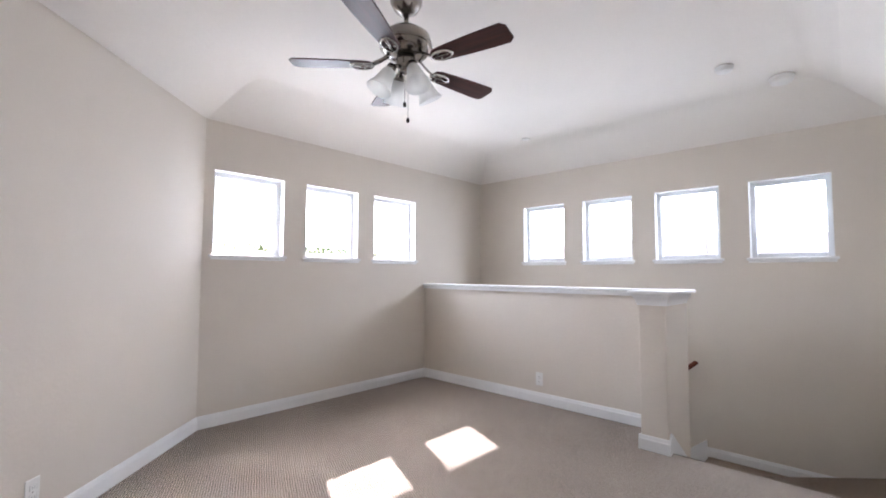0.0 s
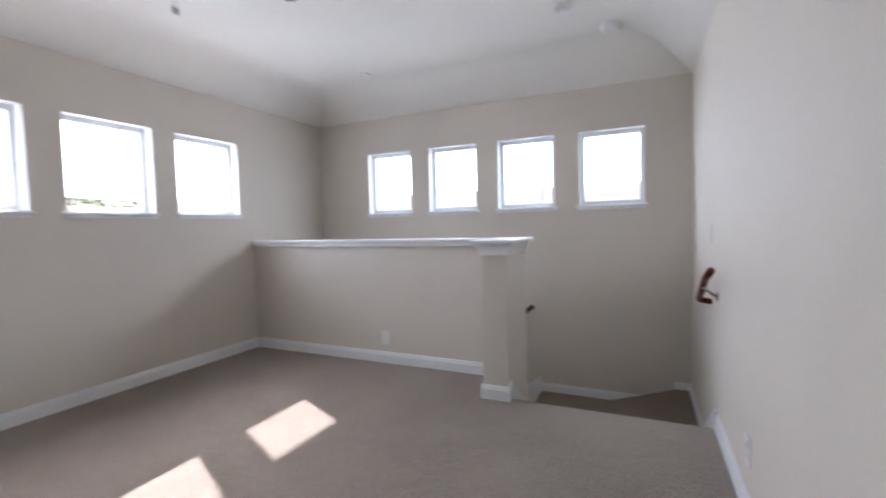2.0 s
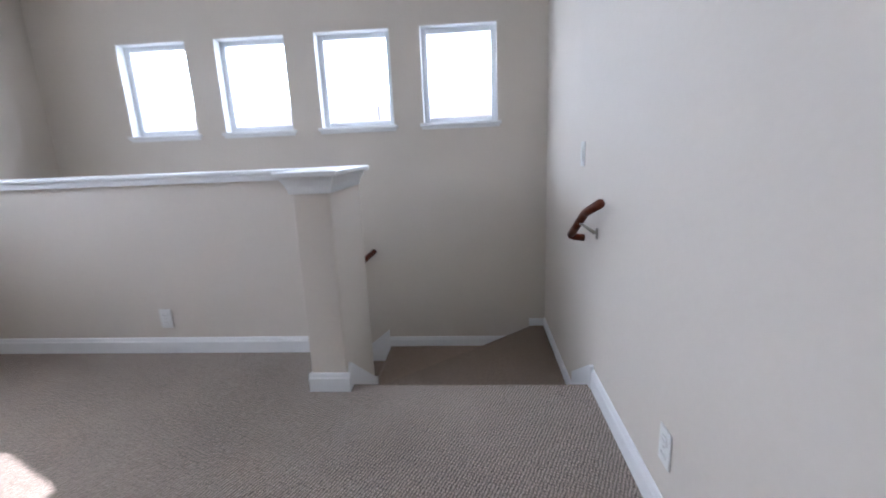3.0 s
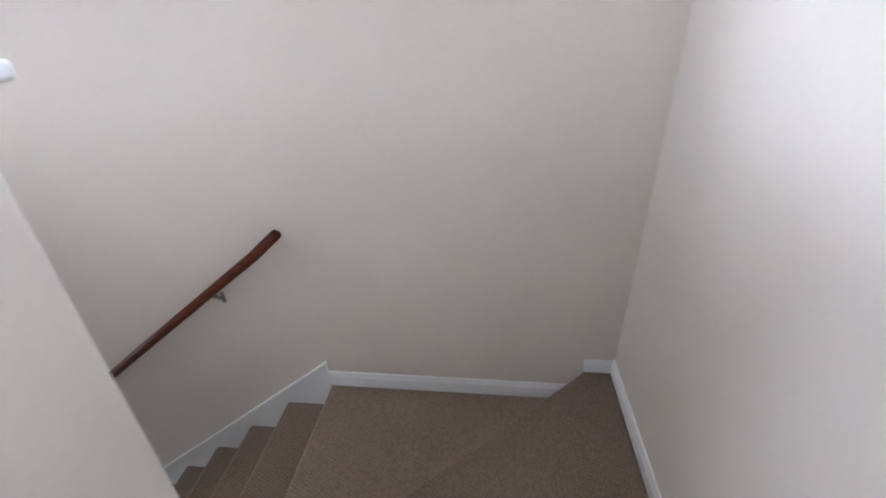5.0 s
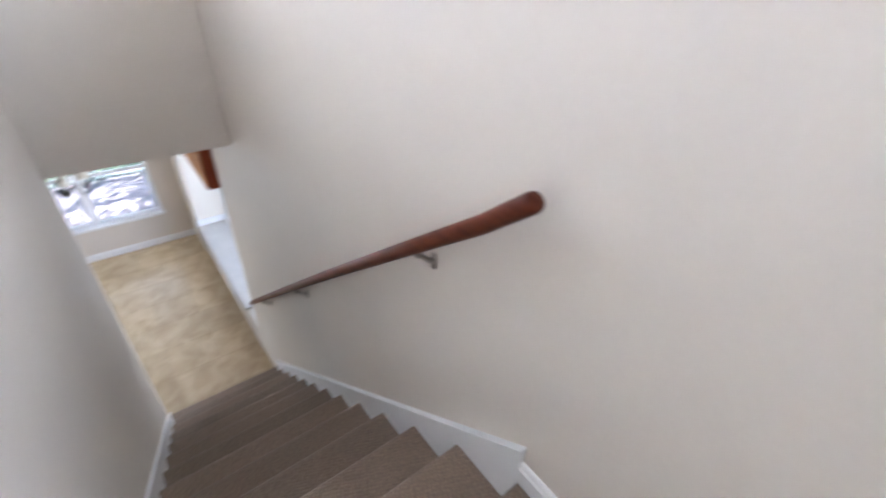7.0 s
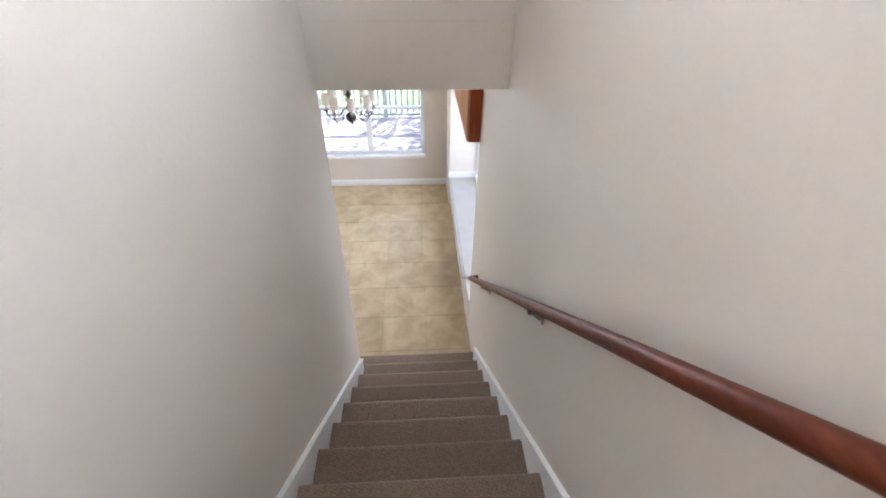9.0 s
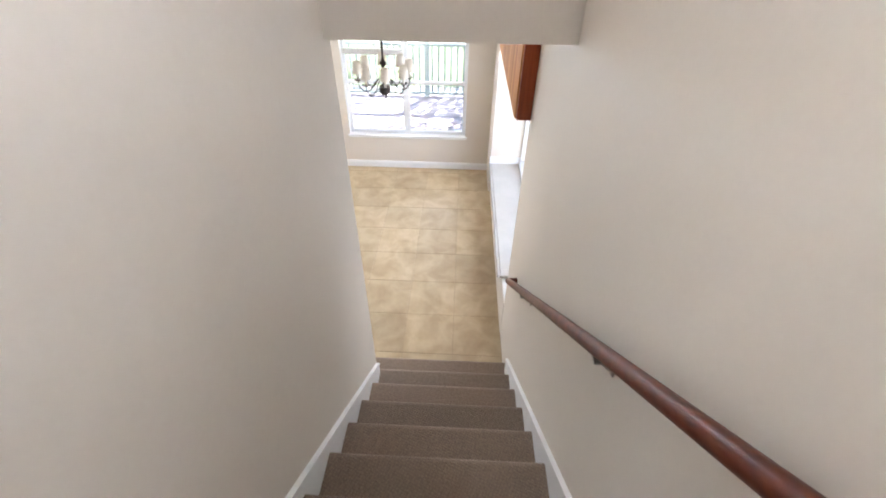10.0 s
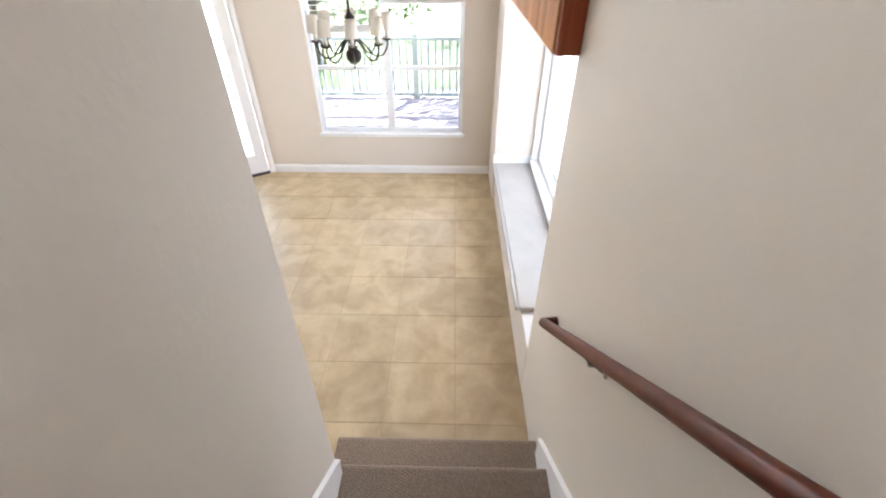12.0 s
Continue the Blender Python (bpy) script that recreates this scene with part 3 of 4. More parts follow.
for i, (a, b) in enumerate(WWIN):
    window(f"window_{i + 1}", 0, XW, a, b, Z_SILL, Z_HEAD, -1, group="loft windows")
for i, (a, b) in enumerate(NWIN):
    window(f"window_{i + 4}", 1, 0.0, a, b, Z_SILL, Z_HEAD, 1, group="loft windows")
window("window_8", 0, XD, -1.915, -0.352, -2.46, -0.72, -1, mullion=True, rail=-1.785, deep=0.11, glass=DIM_GLASS)
window("window_9", 1, YALC, -5.75, -3.75, Z_SEAT + 0.045, -0.75, 1, mullion=True, deep=0.11)

# blinds in the dining window, one to each light, both drawn up
def venetian(y0, y1, bottom, label):
    """A two-inch blind: open slats from the head rail down, the spare ones stacked on the bottom rail."""
    b = thing("venetian_blind", label, "blind", "blinds in the dining window")
    top, mid = -0.775, XD - 0.029
    part("head_rail", rbox((XD - 0.055, y0, top), (XD - 0.002, y1, -0.725), 0.004), SLAT, b)
    part("bottom_rail", rbox((XD - 0.05, y0 + 0.004, bottom - 0.016), (XD - 0.006, y1 - 0.004, bottom), 0.003), SLAT, b)
    slat = mesh_of(boxes(((-0.023, y0 - y1 + 0.012, -0.0012), (0.023, -0.002, 0.0012))), SLAT)
    open_count = int((top - bottom - 0.05) / 0.0445)
    for k in range(open_count):
        part("slat", slat, SLAT, b, at=pose(mid, y1 - 0.005, top - 0.03 - k * 0.0445, 0, -15, 0))
    for k in range(min(14, 37 - open_count)):
        part("slat", slat, SLAT, b, at=pose(mid, y1 - 0.005, bottom + 0.003 + k * 0.0032, 0, 0, 0))
    for y in (y0 + 0.14, y1 - 0.14):
        part("ladder_cord", tube([(XD - 0.005, y, bottom), (XD - 0.005, y, top)], 0.0012, 6), SLAT, b)


venetian(-1.90, -1.137, -1.42, "white venetian blind drawn up half way in the dining window")
venetian(-1.13, -0.367, -1.17, "white venetian blind drawn up high in the dining window")

# glazed door in the angled dining wall
door = thing("door_1", "white painted patio door with one tall glass pane", "door", kind="structure")
door.matrix_world = DD @ Matrix.Translation((-0.055, 0.03, 0))
z0, z1 = GROUND + 0.02, GROUND + 2.05
for n, a, b in (("stile", (0.125, z0), (0.235, z1)), ("stile", (0.845, z0), (0.955, z1)), ("top_rail", (0.235, z1 - 0.12), (0.845, z1)), ("bottom_rail", (0.235, z0), (0.845, z0 + 0.22))):
    part(n, rbox((a[0], -0.085, a[1]), (b[0], -0.04, b[1]), 0.003), TRIM, door)
p = part("pane", boxes(((0.23, -0.066, z0 + 0.215), (0.85, -0.060, z1 - 0.115))), DIM_GLASS, door)
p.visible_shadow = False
for n, a, b in (("casing", (0.058, GROUND), (0.10, GROUND + 2.06)), ("casing", (0.98, GROUND), (1.045, GROUND + 2.06)), ("casing", (0.058, GROUND + 2.06), (1.045, GROUND + 2.13))):
    part(n, rbox((a[0], -0.0295, a[1]), (b[0], -0.014, b[1]), 0.004), TRIM, door)
part("jamb", boxes(((0.1005, -0.165, GROUND), (0.118, -0.031, GROUND + 2.059))), TRIM, door)
part("jamb", boxes(((0.962, -0.165, GROUND), (0.9795, -0.031, GROUND + 2.059))), TRIM, door)
# Dark strip standing in for the shade between stile and casing.
part("gap_shade", boxes(((0.9555, -0.083, z0), (0.9615, -0.046, z1))), RUBBER_AND_GAP, door, "dark strip for the shade in the door gap")
part("threshold", rbox((0.118, -0.13, GROUND - 0.004), (0.962, -0.012, GROUND + 0.018), 0.004), RUBBER_AND_GAP, door, "dark rubber threshold")
handle = part("door_handle", tube([(0.90, -0.04, GROUND + 1.0), (0.90, 0.01, GROUND + 1.0), (0.80, 0.015, GROUND + 1.0)], 0.009), NICKEL, door)
part("rose", tube([(0.90, -0.04, GROUND + 1.0), (0.90, -0.03, GROUND + 1.0)], 0.026, 20), NICKEL, handle)

# ---- handrails ----
def bracket(parent, wall_point, rail_point, away):
    """A steel bracket: upright plate on the wall, straight arm slanting up to the rail, saddle below it."""
    w, r, a = Vector(wall_point), Vector(rail_point), Vector(away)
    side = Vector((abs(a.y), abs(a.x), 0))
    knee = w + a * 0.016
    arm = part("bracket", tube([knee - a * 0.010, knee, knee.lerp(r, 0.45), r], [0.0075, 0.0085, 0.007, 0.006], 10), STEEL, parent, "brushed steel bracket", True)
    part("wall_plate", rbox(w + a * 0.0008 - side * 0.008 - Vector((0, 0, 0.030)), w + a * 0.008 + side * 0.008 + Vector((0, 0, 0.020)), 0.003), STEEL, arm)
    part("saddle", rbox(r - side * 0.020 - a * 0.009 - Vector((0, 0, 0.004)), r + side * 0.020 + a * 0.009 + Vector((0, 0, 0.003)), 0.002), STEEL, arm)
    for z in (-0.022, 0.013):
        part("screw", tube([w + a * 0.0075 + Vector((0, 0, z)), w + a * 0.0095 + Vector((0, 0, z))], 0.0035, 10), STEEL, arm)


rail_n = thing("handrail", "round cherry-stained wooden handrail on steel brackets down the stair wall", "handrail")
yr = -0.062
zr = lambda x: 0.364 + 0.7839 * (x + 0.06)
rail_points = [(-0.052, 0.002), (-0.054, 0.001), (-0.06, 0.0), (-0.12, -0.004), (-0.155, -0.0075), (-0.175, -0.0085), (-0.30, -0.006), (-1.0, 0.005), (-2.0, 0.004), (-2.99, 0.0)]
part("rail", tube([(x, yr, zr(x) + d) for x, d in rail_points], [0.015, 0.0185] + [0.0205] * 8, 20), RAIL, rail_n, smooth=True)
part("wall_return", tube([(-2.985, yr, zr(-2.985)), (-3.0, yr + 0.02, zr(-3.0)), (-3.0, -0.001, zr(-3.0) + 0.004)], 0.020, 16), RAIL, rail_n, "dark end returning to the wall", True)
for x in (-0.40, -1.53, -2.50):
    bracket(rail_n, (x, -0.0005, zr(x) - 0.068), (x, yr, zr(x) - 0.026), (0, -1, 0))

rail_e = thing("handrail", "short cherry-stained handrail on the wall above the stairs", "handrail")
xr = XE - 0.065
path = [(xr, -1.165, 0.682), (xr, -1.43, 0.828), (xr, -1.645, 0.894)]
part("rail", tube([path[0], (xr, -1.30, 0.7565), (xr, -1.415, 0.820), path[1], (xr, -1.45, 0.835), path[2]], 0.018, 20), RAIL, rail_e, smooth=True)
part("wall_return", tube([(xr - 0.004, -1.170, 0.680), (xr + 0.02, -1.163, 0.670), (XE - 0.001, -1.163, 0.664)], 0.0175, 16), RAIL, rail_e, smooth=True)
bracket(rail_e, (XE - 0.0005, -1.395, 0.735), (xr, -1.365, 0.770), (-1, 0, 0))

# ---- sockets, switch, detectors ----
def plate(name, label, category, m, kind):
    """A wall plate lying in x (width) and z (height), standing out towards -y."""
    t = thing(name, label, category)
    part("cover_plate", rbox((-0.036, -0.006, -0.058), (0.036, -0.0005, 0.058), 0.003), PLASTIC, t)
    if kind == "socket":
        for z in (-0.021, 0.021):
            face = part("outlet_face", rbox((-0.017, -0.0085, z - 0.014), (0.017, -0.006, z + 0.014), 0.003), PLASTIC, t)
            for x in (-0.006, 0.006):
                part("slot", boxes(((x - 0.001, -0.0088, z - 0.005), (x + 0.001, -0.0084, z + 0.005))), SLOT, face)
    else:
        part("rocker", rbox((-0.016, -0.0105, -0.033), (0.016, -0.006, 0.033), 0.003), PLASTIC, t)
    part("screw", tube([(0, -0.0062, 0.0), (0, -0.0072, 0.0)], 0.003, 10), STEEL, t)
    t.matrix_world = m
    return t


plate("wall_socket", "white double wall socket on the half wall", "socket", pose(-1.09, YP, 0.215), "socket")
plate("wall_socket", "white double wall socket low on the wall by the stairs", "socket", pose(XE, -2.17, 0.26, 0, 0, -90), "socket")
plate("wall_socket", "white double wall socket on the diagonal wall", "socket", DIAG @ pose(1.33, 0, 0.205, 0, 0, 180), "socket")
plate("light_switch", "white rocker light switch on the stair wall", "light switch", pose(XE, -1.10, 1.065, 0, 0, -90), "switch")


def detector(x, y, r, h, label):
    t = thing("smoke_detector", label, "smoke detector", at=(x, y, FLAT))
    part("base", lathe([(0, 0.0), (r, 0.0), (r, -h * 0.35), (r * 0.93, -h * 0.4)], 36), PLASTIC, t, smooth=True)
    part("cover", lathe([(r * 0.90, -h * 0.36), (r * 0.90, -h * 0.7), (r * 0.78, -h * 0.92), (r * 0.55, -h), (0, -h)], 36), PLASTIC, t, smooth=True)
    for k in range(10):
        a = 2 * math.pi * k / 10
        part("vent", boxes(((r * 0.885, -0.012, -h * 0.64), (r * 0.905, 0.012, -h * 0.55))), PLASTIC, t, at=Matrix.Rotation(a, 4, "Z"))
    part("button", lathe([(0.012, -h + 0.001), (0.011, -h - 0.002), (0, -h - 0.002)], 16), PLASTIC, t, at=(r * 0.35, 0, 0))


detector(0.41, -1.10, 0.055, 0.035, "round white smoke detector on the ceiling")
detector(0.68, -0.66, 0.075, 0.048, "larger round white smoke detector on the ceiling")
spr = thing("sprinkler_cover", "small round white sprinkler cover plate on the ceiling", "sprinkler", at=(-1.45, -0.66, FLAT))
part("cover_plate", lathe([(0, 0), (0.04, 0), (0.04, -0.004), (0.034, -0.008), (0, -0.009)], 30), PLASTIC, spr, smooth=True)
part("ring", lathe([(0.042, 0), (0.046, 0), (0.045, -0.003), (0.042, -0.003)], 30), STEEL, spr, smooth=True)

# ---- ceiling fan ----
FX, FY = -0.60, -3.10
fan = thing("ceiling_fan", "brushed nickel ceiling fan with five mahogany blades and frosted shades", "ceiling fan", at=(FX, FY, FLAT))
part("canopy", lathe([(0, 0), (0.080, 0), (0.083, -0.012), (0.080, -0.05), (0.060, -0.085), (0.032, -0.105), (0.018, -0.112), (0, -0.112)], 40), NICKEL, fan, smooth=True)
part("downrod", lathe([(0, -0.10), (0.013, -0.10), (0.013, -0.205), (0, -0.205)], 20), NICKEL, fan, smooth=True)
part("collar", lathe([(0.013, -0.16), (0.028, -0.165), (0.034, -0.183), (0.013, -0.187)], 28), NICKEL, fan, smooth=True)
part("motor_housing", lathe([(0, -0.185), (0.037, -0.187), (0.090, -0.199), (0.121, -0.224), (0.130, -0.257), (0.126, -0.288), (0.108, -0.312), (0.07, -0.325), (0, -0.327)], 48), NICKEL, fan, smooth=True)
part("motor_band", lathe([(0.124, -0.268), (0.134, -0.27), (0.134, -0.28), (0.122, -0.282)], 48), NICKEL, fan, smooth=True)
part("switch_housing", lathe([(0, -0.322), (0.046, -0.325), (0.050, -0.345), (0.046, -0.382), (0.034, -0.402), (0, -0.405)], 36), NICKEL, fan, smooth=True)
for k in range(5):
    turn = Matrix.Rotation(radians(10 + 72 * k), 4, "Z")
    iron = part("blade_iron", tube(smooth_path([(0.085, 0, -0.322), (0.13, 0, -0.350), (0.165, 0, -0.366)], 5), [0.011] * 11, 8, 0.5), NICKEL, fan, at=turn)
    loop = [(0.216 + 0.058 * math.cos(a), 0.036 * math.sin(a), -0.3755) for a in (2 * math.pi * q / 20 for q in range(21))]
    part("iron_loop", tube(loop, 0.0075, 8, 0.5), IRON, iron, smooth=True)
    part("iron_bar", tube([(0.160, 0, -0.3755), (0.272, 0, -0.3755)], 0.0085, 8, 0.5), IRON, iron, smooth=True)
    for x, y in ((0.205, -0.020), (0.205, 0.020), (0.245, 0.0)):
        part("screw", lathe([(0, -0.380), (0.005, -0.3795), (0.006, -0.3765), (0, -0.3765)], 12), STEEL, iron, at=(x, y, 0))
    edge = [(0.172, -0.036), (0.20, -0.047), (0.32, -0.056), (0.48, -0.064), (0.545, -0.066), (0.568, -0.042), (0.568, 0.042), (0.545, 0.066), (0.48, 0.064), (0.32, 0.056), (0.20, 0.047), (0.172, 0.036), (0.163, 0.0)]
    blade = prism(edge, 2, -0.004, 0.003)
    part("blade", rounded(blade, 0.0012, 1), BLADE, fan, "dark mahogany blade", at=turn @ pose(0, 0, -0.368, -9, 0, 0))
for k in range(4):
    a = radians(72 + 90 * k)
    turn = Matrix.Rotation(a, 4, "Z")
    arm = part("lamp_arm", tube(smooth_path([(0.030, 0, -0.380), (0.062, 0, -0.385), (0.078, 0, -0.40)], 5), 0.009, 10), NICKEL, fan, at=turn, smooth=True)
    tilt = turn @ Matrix.Translation((0.076, 0, -0.396)) @ Matrix.Rotation(radians(-27), 4, "Y")
    part("lamp_socket", lathe([(0, 0.012), (0.022, 0.010), (0.026, -0.012), (0.025, -0.035), (0, -0.036)], 24), NICKEL, fan, at=tilt @ Matrix.Scale(0.98, 4), smooth=True)
    sh = [(0.027, -0.022), (0.034, -0.035), (0.040, -0.07), (0.050, -0.11), (0.066, -0.145), (0.064, -0.146), (0.047, -0.11), (0.037, -0.07), (0.031, -0.036), (0.026, -0.024)]
    part("shade", lathe(sh, 32), FROST, fan, "frosted glass bell shade", at=tilt @ Matrix.Scale(0.98, 4), smooth=True)
for x, y, z in ((0.028, -0.03, -0.575), (-0.02, 0.035, -0.625)):
    c = part("pull_chain", tube([(x, y, -0.39), (x, y, z)], 0.0014, 6), NICKEL, fan)
    part("chain_knob", lathe([(0, z + 0.004), (0.006, z), (0.009, z - 0.012), (0.007, z - 0.022), (0, z - 0.024)], 14), DARK, c, at=(x, y, 0), smooth=True)

# ---- chandelier ----
CX, CY = -4.74, -1.11
chand = thing("chandelier", "dark bronze chandelier with eight curved arms and cream candle shades", "chandelier", at=(CX, CY, CEIL_LOW))
part("canopy", lathe([(0, 0), (0.06, 0), (0.058, -0.012), (0.02, -0.035), (0, -0.036)], 28), DARK, chand, smooth=True)
for k in range(11):
    pts = [(0.010 * math.cos(t * math.pi / 6), 0, 0.019 * math.sin(t * math.pi / 6)) for t in range(13)]
    part("chain_link", tube(pts, 0.0022, 6), DARK, chand, at=pose(0, 0, -0.048 - 0.032 * k, 0, 0, 90 * (k % 2)))
zb = -1.283 - CEIL_LOW
part("column", lathe([(0, -0.39), (0.008, -0.39), (0.010, -0.45), (0.024, -0.475), (0.026, -0.49), (0.010, -0.515), (0.009, zb + 0.27), (0.014, zb + 0.25), (0.032, zb + 0.225), (0.014, zb + 0.20), (0.012, zb + 0.13), (0.034, zb + 0.115), (0.038, zb + 0.095), (0.020, zb + 0.075), (0.016, zb + 0.055), (0, zb + 0.055)], 28), DARK, chand, smooth=True)
part("ball", lathe([(0.012, zb + 0.06)] + [(0.052 * math.sin(math.pi * t / 14), zb + 0.052 * math.cos(math.pi * t / 14)) for t in range(1, 14)] + [(0, zb - 0.052)], 32), DARK, chand, smooth=True)
part("ring", tube([(0.016 * math.sin(t * math.pi / 8), 0, zb - 0.068 + 0.016 * math.cos(t * math.pi / 8)) for t in range(17)], 0.0025, 8), DARK, chand)
for k in range(8):
    turn = Matrix.Rotation(radians(45 * k + 12), 4, "Z")
    arm = part("arm", tube(smooth_path([(0.025, 0, zb + 0.105), (0.075, 0, zb + 0.070), (0.13, 0, zb + 0.0), (0.185, 0, zb - 0.005), (0.222, 0, zb + 0.045), (0.226, 0, zb + 0.085)], 6), 0.0055, 8), DARK, chand, at=turn, smooth=True)
    part("drip_pan", lathe([(0, zb + 0.082), (0.020, zb + 0.086), (0.034, zb + 0.098), (0.032, zb + 0.099), (0.012, zb + 0.092), (0, zb + 0.092)], 20), DARK, arm, at=(0.226, 0, 0), smooth=True)
    part("candle", lathe([(0, zb + 0.092), (0.011, zb + 0.092), (0.011, zb + 0.165), (0, zb + 0.166)], 14), FABRIC, arm, at=(0.226, 0, 0), smooth=True)
    part("shade", lathe([(0.044, zb + 0.148), (0.031, zb + 0.245), (0.0295, zb + 0.245), (0.0425, zb + 0.148)], 24), FABRIC, arm, "cream fabric clip-on shade", at=(0.226, 0, 0), smooth=True)

# ---- wooden valance over the window seat ----
val = thing("wooden_cabinet", "cherry-stained wall cabinet with beaded board front above the window seat", "cabinet")
part("end_panel", rbox((X_END + 0.03, -0.088, -0.972), (X_END + 0.008, -0.001, CEIL_LOW - 0.001), 0.003), CHERRY_PANEL, val, "dark cherry end panel")
part("end_panel", rbox((X_END + 0.008, -0.080, -0.955), (X_END - 0.012, YALC - 0.12, CEIL_LOW - 0.001), 0.002), CHERRY_PANEL, val, "dark cherry end panel")
part("bottom_board", rbox((XA + 0.01, -0.078, -0.972), (X_END - 0.013, YALC - 0.12, -0.945), 0.002), CHERRY_PANEL, val)
bw = 0.072
nb = int((X_END + 0.008 - XA) / bw)
bm = rbox((-bw / 2 + 0.0008, -0.009, -0.972), (bw / 2 - 0.0008, 0.009, CEIL_LOW - 0.002), 0.004, 2)
board_mesh = mesh_of(bm, BOARD)
for k in range(nb):
    part("board", board_mesh, BOARD, val, at=(X_END + 0.006 - bw * (k + 0.5), -0.089, 0))

# ---- outside ----
tagged(part("ground", boxes(((-400, -400, -3.35), (400, 400, -3.30))), GRASS), "green lawn reaching to the horizon", "ground", kind="structure")
# Unseen eaves, added so that no sun passes the north windows.
tagged(part("sun_block_eaves_north", boxes(((-2.9, 0.15, 2.36), (2.0, 0.85, 2.46))), STUCCO), "unseen eaves added above the north windows to block the sun", "eaves", kind="structure")
# Added out of view; its depth sets how far the sun patches reach.
tagged(part("sun_trim_eaves_west", boxes(((-3.26, -6.0, 2.36), (-2.72, 0.85, 2.46))), STUCCO), "unseen eaves added above the west windows to trim the sun patches", "eaves", kind="structure")
tagged(part("loft_roof", boxes(((-3.02, -6.0, 2.85), (2.0, 0.85, 2.95))), SHINGLE), "grey shingle roof over the loft", "roof", kind="structure")
# Its long north overhang is made up, to block sun at the alcove.
tagged(part("dining_roof", prism([(-7.0, -0.12), (-2.73, 0.62), (-2.73, 0.50), (-7.0, -0.24)], 1, -5.3, 2.1), SHINGLE), "low grey shingle roof over the dining room", "roof", kind="structure")

# Unseen slab added to keep direct sun off the dining floor.
tagged(part("added_sun_cover", prism([(-8.35, -0.82), (-6.502, -0.62), (-6.502, -0.54), (-8.35, -0.74)], 1, -2.3, 0.75), STUCCO), "unseen pale cover added to keep the sun out of the dining window", "patio cover", kind="structure")
deck = thing("deck", "sunlit pinkish wooden deck behind the house", "deck", kind="structure")
bm = rbox((-0.068, -4.5, -0.02), (0.068, 4.5, 0.0), 0.004, 1)
deck_mesh = mesh_of(bm, DECK)
for k in range(24):
    part("plank", deck_mesh, DECK, deck, at=(-6.62 - 0.143 * k, -2.0, -3.04))
fence = thing("deck_railing", "grey-green painted deck railing with square balusters", "railing")
xf = -9.45
for z in (-2.08, -2.97):
    part("rail", rbox((xf - 0.045, -6.5, z - 0.025), (xf + 0.045, 2.5, z + 0.025), 0.006), PICKET, fence)
bm = rbox((-0.017, -0.017, -0.445), (0.017, 0.017, 0.445), 0.003, 1)
bal_mesh = mesh_of(bm, PICKET)
for k in range(74):
    part("baluster", bal_mesh, PICKET, fence, at=(xf, -6.4 + 0.12 * k, -2.525))
bm = rbox((-0.05, -0.05, -0.6), (0.05, 0.05, 0.6), 0.006, 1)
post_mesh = mesh_of(bm, PICKET)
for k in range(6):
    part("post", post_mesh, PICKET, fence, at=(xf - 0.01, -6.5 + 1.8 * k, -2.6))


def tree(x, y, base, height, crown_r, crown_z, count, seed, label):
    """A tapered trunk with limbs and a crown of many small leaf clumps, uneven and with gaps."""
    rnd = random.Random(seed)
    t = thing("tree", label, "tree", "trees behind the house", at=(x, y, base))
    top = height * 0.72
    part("trunk", tube(smooth_path([(0, 0, -0.1), (0.05, 0.03, top * 0.35), (-0.06, 0.05, top * 0.7), (0.02, 0, top)], 4), [0.16 - 0.012 * i for i in range(13)], 9), BARK, t, smooth=True)
    tips = []
    for k in range(11):
        a, z = 2.4 * k + rnd.random(), top * (0.35 + 0.06 * k)
        e = Vector((math.cos(a), math.sin(a), 0)) * crown_r * (0.55 + 0.35 * rnd.random()) + Vector((0, 0, z + crown_r * (0.2 + 0.4 * rnd.random())))
        s = Vector((0, 0.02, z))
        part("limb", tube([s, s.lerp(e, 0.5) + Vector((0, 0, 0.12)), e], [0.055, 0.035, 0.014], 6), BARK, t, smooth=True)
        tips.append(e)
    verts, faces = [], []
    for k in range(count):
        c = rnd.choice(tips)
        q = Vector((rnd.gauss(0, 1), rnd.gauss(0, 1), rnd.gauss(0, 0.8))) * crown_r * 0.24 + c
        size = 0.05 + 0.06 * rnd.random()
        rot = Euler((rnd.uniform(-1.1, 1.1), rnd.uniform(-1.1, 1.1), rnd.uniform(0, 6.3))).to_matrix()
        i = len(verts)
        for u, v, w in ((-1, 0, 0), (0, -0.45, 0.1), (1, 0, 0), (0, 0.45, 0.1)):
            verts.append(q + rot @ Vector((u, v, w)) * size)
        faces.append((i, i + 1, i + 2, i + 3))
    me = bpy.data.meshes.new("crown")
    me.from_pydata(verts, [], faces)
    me.materials.append(LEAF)
    tagged(part("crown", me, LEAF, t), kind="stuff")


tree(-11.2, 2.6, -3.3, 5.6, 2.3, 3.0, 7000, 1, "leafy green tree behind the deck")
# Extra tree, placed here to shade the alcove window.
tree(-8.9, 2.3, -3.3, 5.4, 1.9, 2.6, 6000, 7, "leafy green tree added beside the deck to block the sun")
tree(-12.5, -3.6, -3.3, 5.2, 2.2, 3.0, 5000, 2, "leafy green tree by the deck railing")
tree(-13.5, 3.4, -3.3, 6.4, 2.4, 3.2, 5000, 3, "tall leafy green tree on the lawn")
tree(-15.0, -7.5, -3.3, 6.6, 2.4, 3.2, 4000, 4, "tall leafy green tree beyond the lawn")
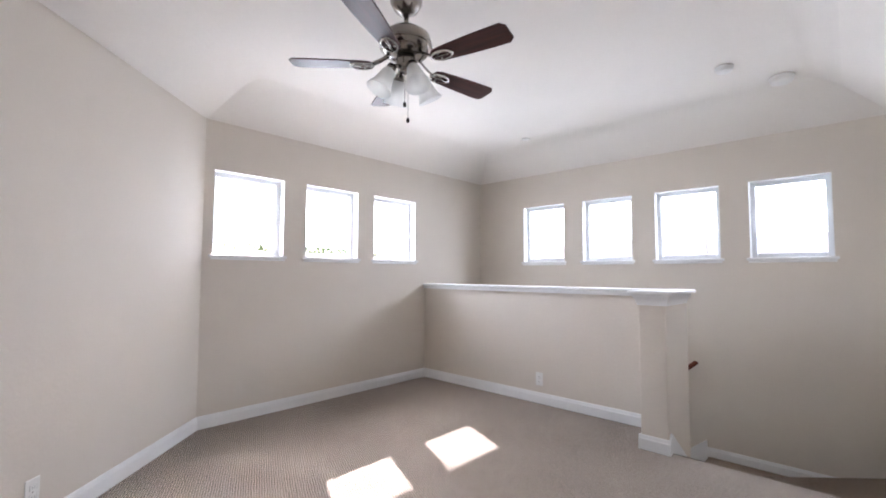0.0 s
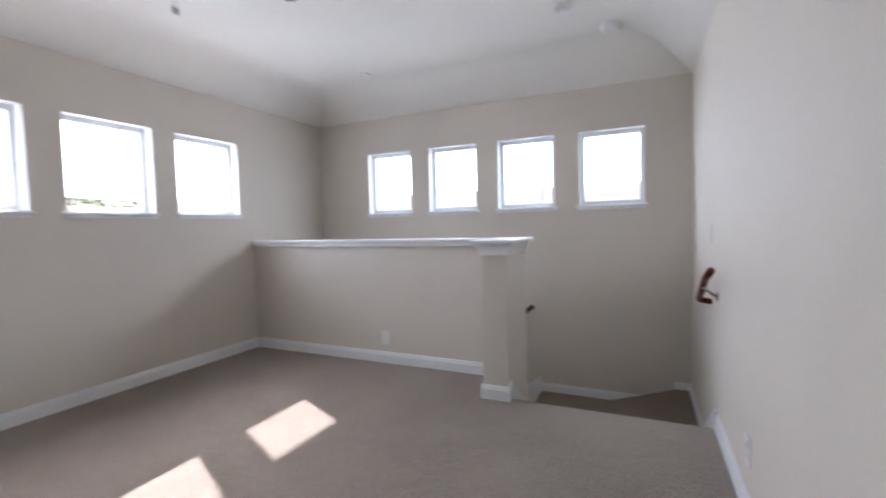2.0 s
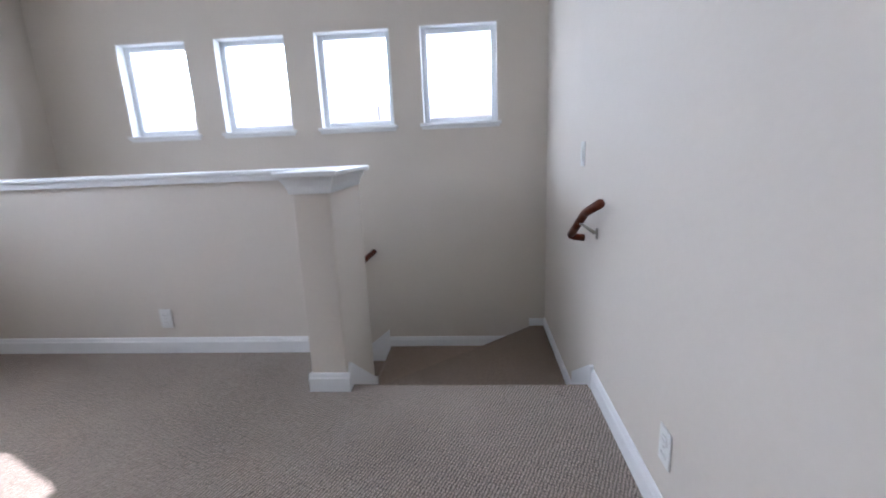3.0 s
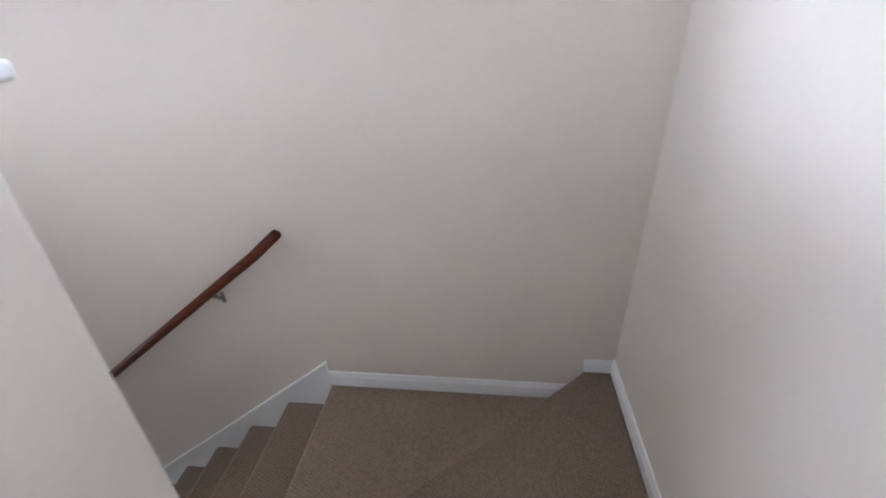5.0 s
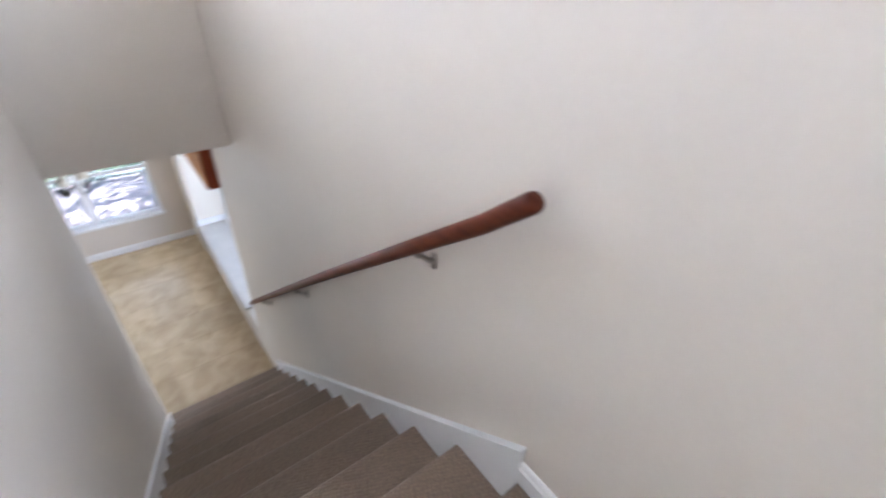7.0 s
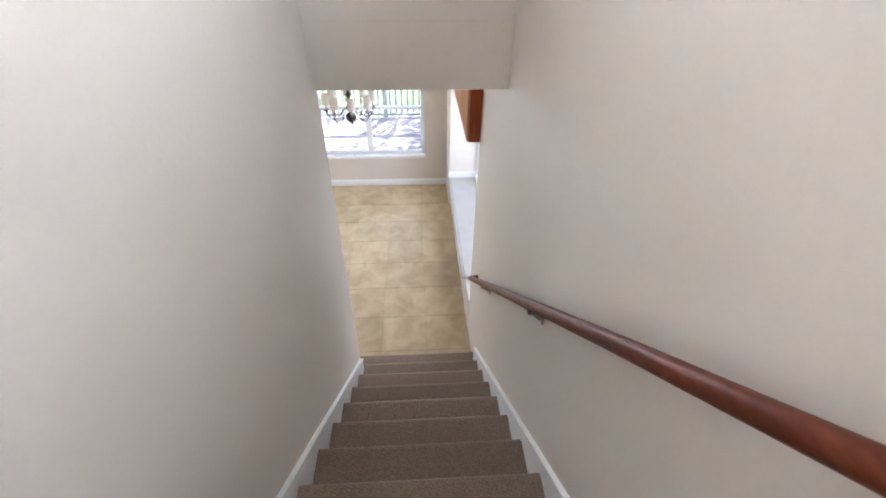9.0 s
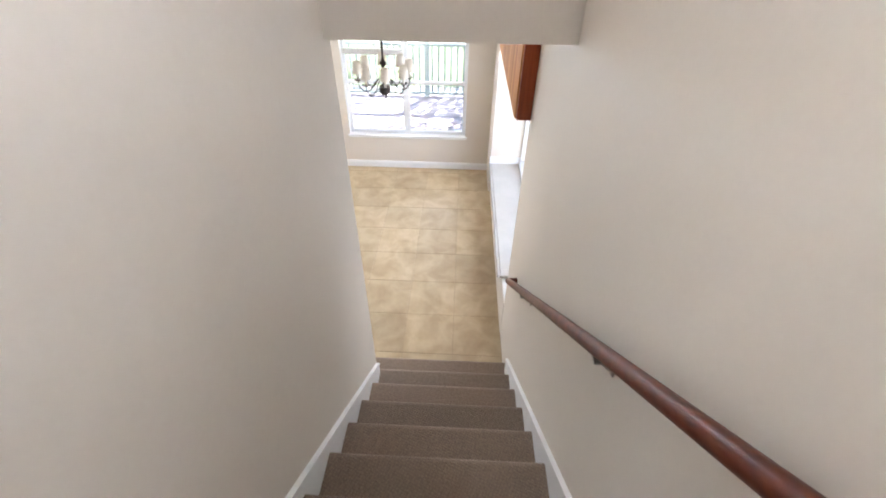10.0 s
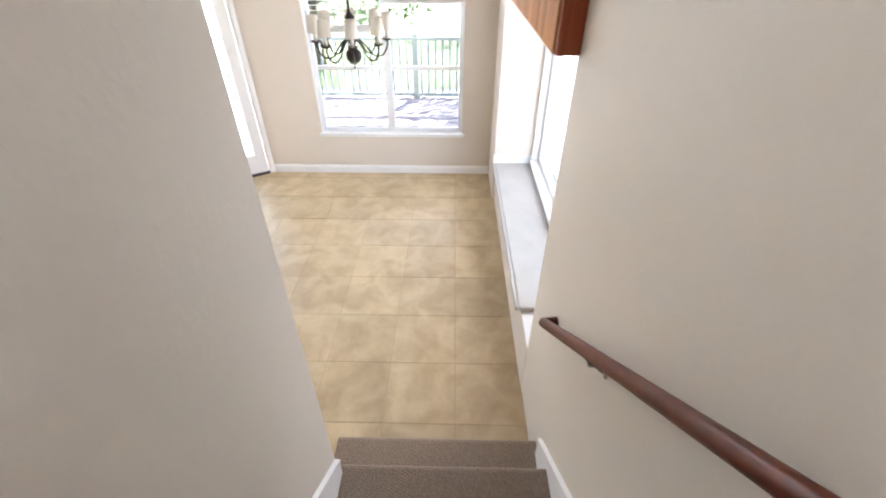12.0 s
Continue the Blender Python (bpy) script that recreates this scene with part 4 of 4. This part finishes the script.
tree(-19.0, 3.6, -3.3, 6.0, 2.6, 3.2, 4000, 5, "broad leafy green tree farther off")
tree(-20.0, -12.0, -3.3, 6.6, 2.8, 3.2, 4000, 6, "broad leafy green tree at the end of the lawn")

# neighbour's house north of the stairs
house = thing("neighbour_house", "beige stucco neighbouring house with a grey shingle roof", "house")
part("wall", boxes(((-9.0, 7.0, -3.3), (10.0, 13.0, 0.35))), STUCCO, house)
ang = math.atan2(2.2, 4.2)
for k in range(22):
    d0 = k * 0.215
    c = Vector((0.5, 6.45 + d0 * math.cos(ang), 0.25 + d0 * math.sin(ang)))
    bm = box(bmesh.new(), (-10.0, 0, 0.0), (10.0, 0.24, 0.022))
    part("shingle_course", bm, SHINGLE, house, at=Matrix.Translation(c) @ Matrix.Rotation(ang + 0.05, 4, "X"))
part("roof", prism([(6.4, 0.16), (10.6, 2.40), (14.8, 0.16), (10.6, 2.30)], 0, -9.5, 10.5), SHINGLE, house)
part("gable", prism([(7.0, 0.35), (10.6, 2.28), (13.0, 0.9), (13.0, 0.35)], 0, -9.0, 10.0), STUCCO, house)
dish = thing("satellite_dish", "small grey satellite dish on the neighbour's roof", "satellite dish", at=(-1.78, 8.6, 2.45))
part("reflector", lathe([(0, 0), (0.09, 0.008), (0.17, 0.03), (0.23, 0.06), (0.226, 0.066), (0.165, 0.038), (0, 0.010)], 30), DISH, dish, at=pose(0, 0, 0.31, 60, 0, 20), smooth=True)
part("mast", tube([(0, 0.06, -0.95), (0, 0.06, 0.24)], 0.012, 10), DISH, dish)
part("feed_arm", tube([(0, 0.0, 0.1), (0.05, -0.25, 0.12)], 0.01, 8), DISH, dish)

# ---- dining floor tiles, piece by piece ----
TX, TY = 0.44, 0.43
tiles = thing("tile_floor", "sandy beige stone-look floor tiles with narrow joints", "floor", kind="structure")
tile_meshes = {}
rnd = random.Random(5)


def tile_mesh(w, d):
    key = (round(w, 3), round(d, 3))
    if key not in tile_meshes:
        bm = boxes(((-w / 2, -d / 2, -0.006), (w / 2, d / 2, 0.0)))
        top = [e for e in bm.edges if all(v.co.z > -0.001 for v in e.verts)]
        bmesh.ops.bevel(bm, geom=top, offset=0.0012, segments=1, affect="EDGES")
        tile_meshes[key] = mesh_of(bm, TILE)
    return tile_meshes[key]


j = 0.004
for i in range(-2, 9):
    x1, x0 = min(-3.13 - TX * (i - 1), -2.2), max(-3.13 - TX * i, XD - 0.5)
    for k in range(11):
        y1, y0 = -0.42 - TY * (k - 1), -0.42 - TY * k
        y1 = min(y1, 0.0)
        w, d = x1 - x0 - j, y1 - y0 - j
        if w < 0.05 or d < 0.05:
            continue
        part("tile", tile_mesh(w, d), TILE, tiles, at=pose((x0 + x1) / 2, (y0 + y1) / 2, GROUND + rnd.uniform(-0.0006, 0.0), rnd.uniform(-0.06, 0.06), rnd.uniform(-0.06, 0.06), 0))
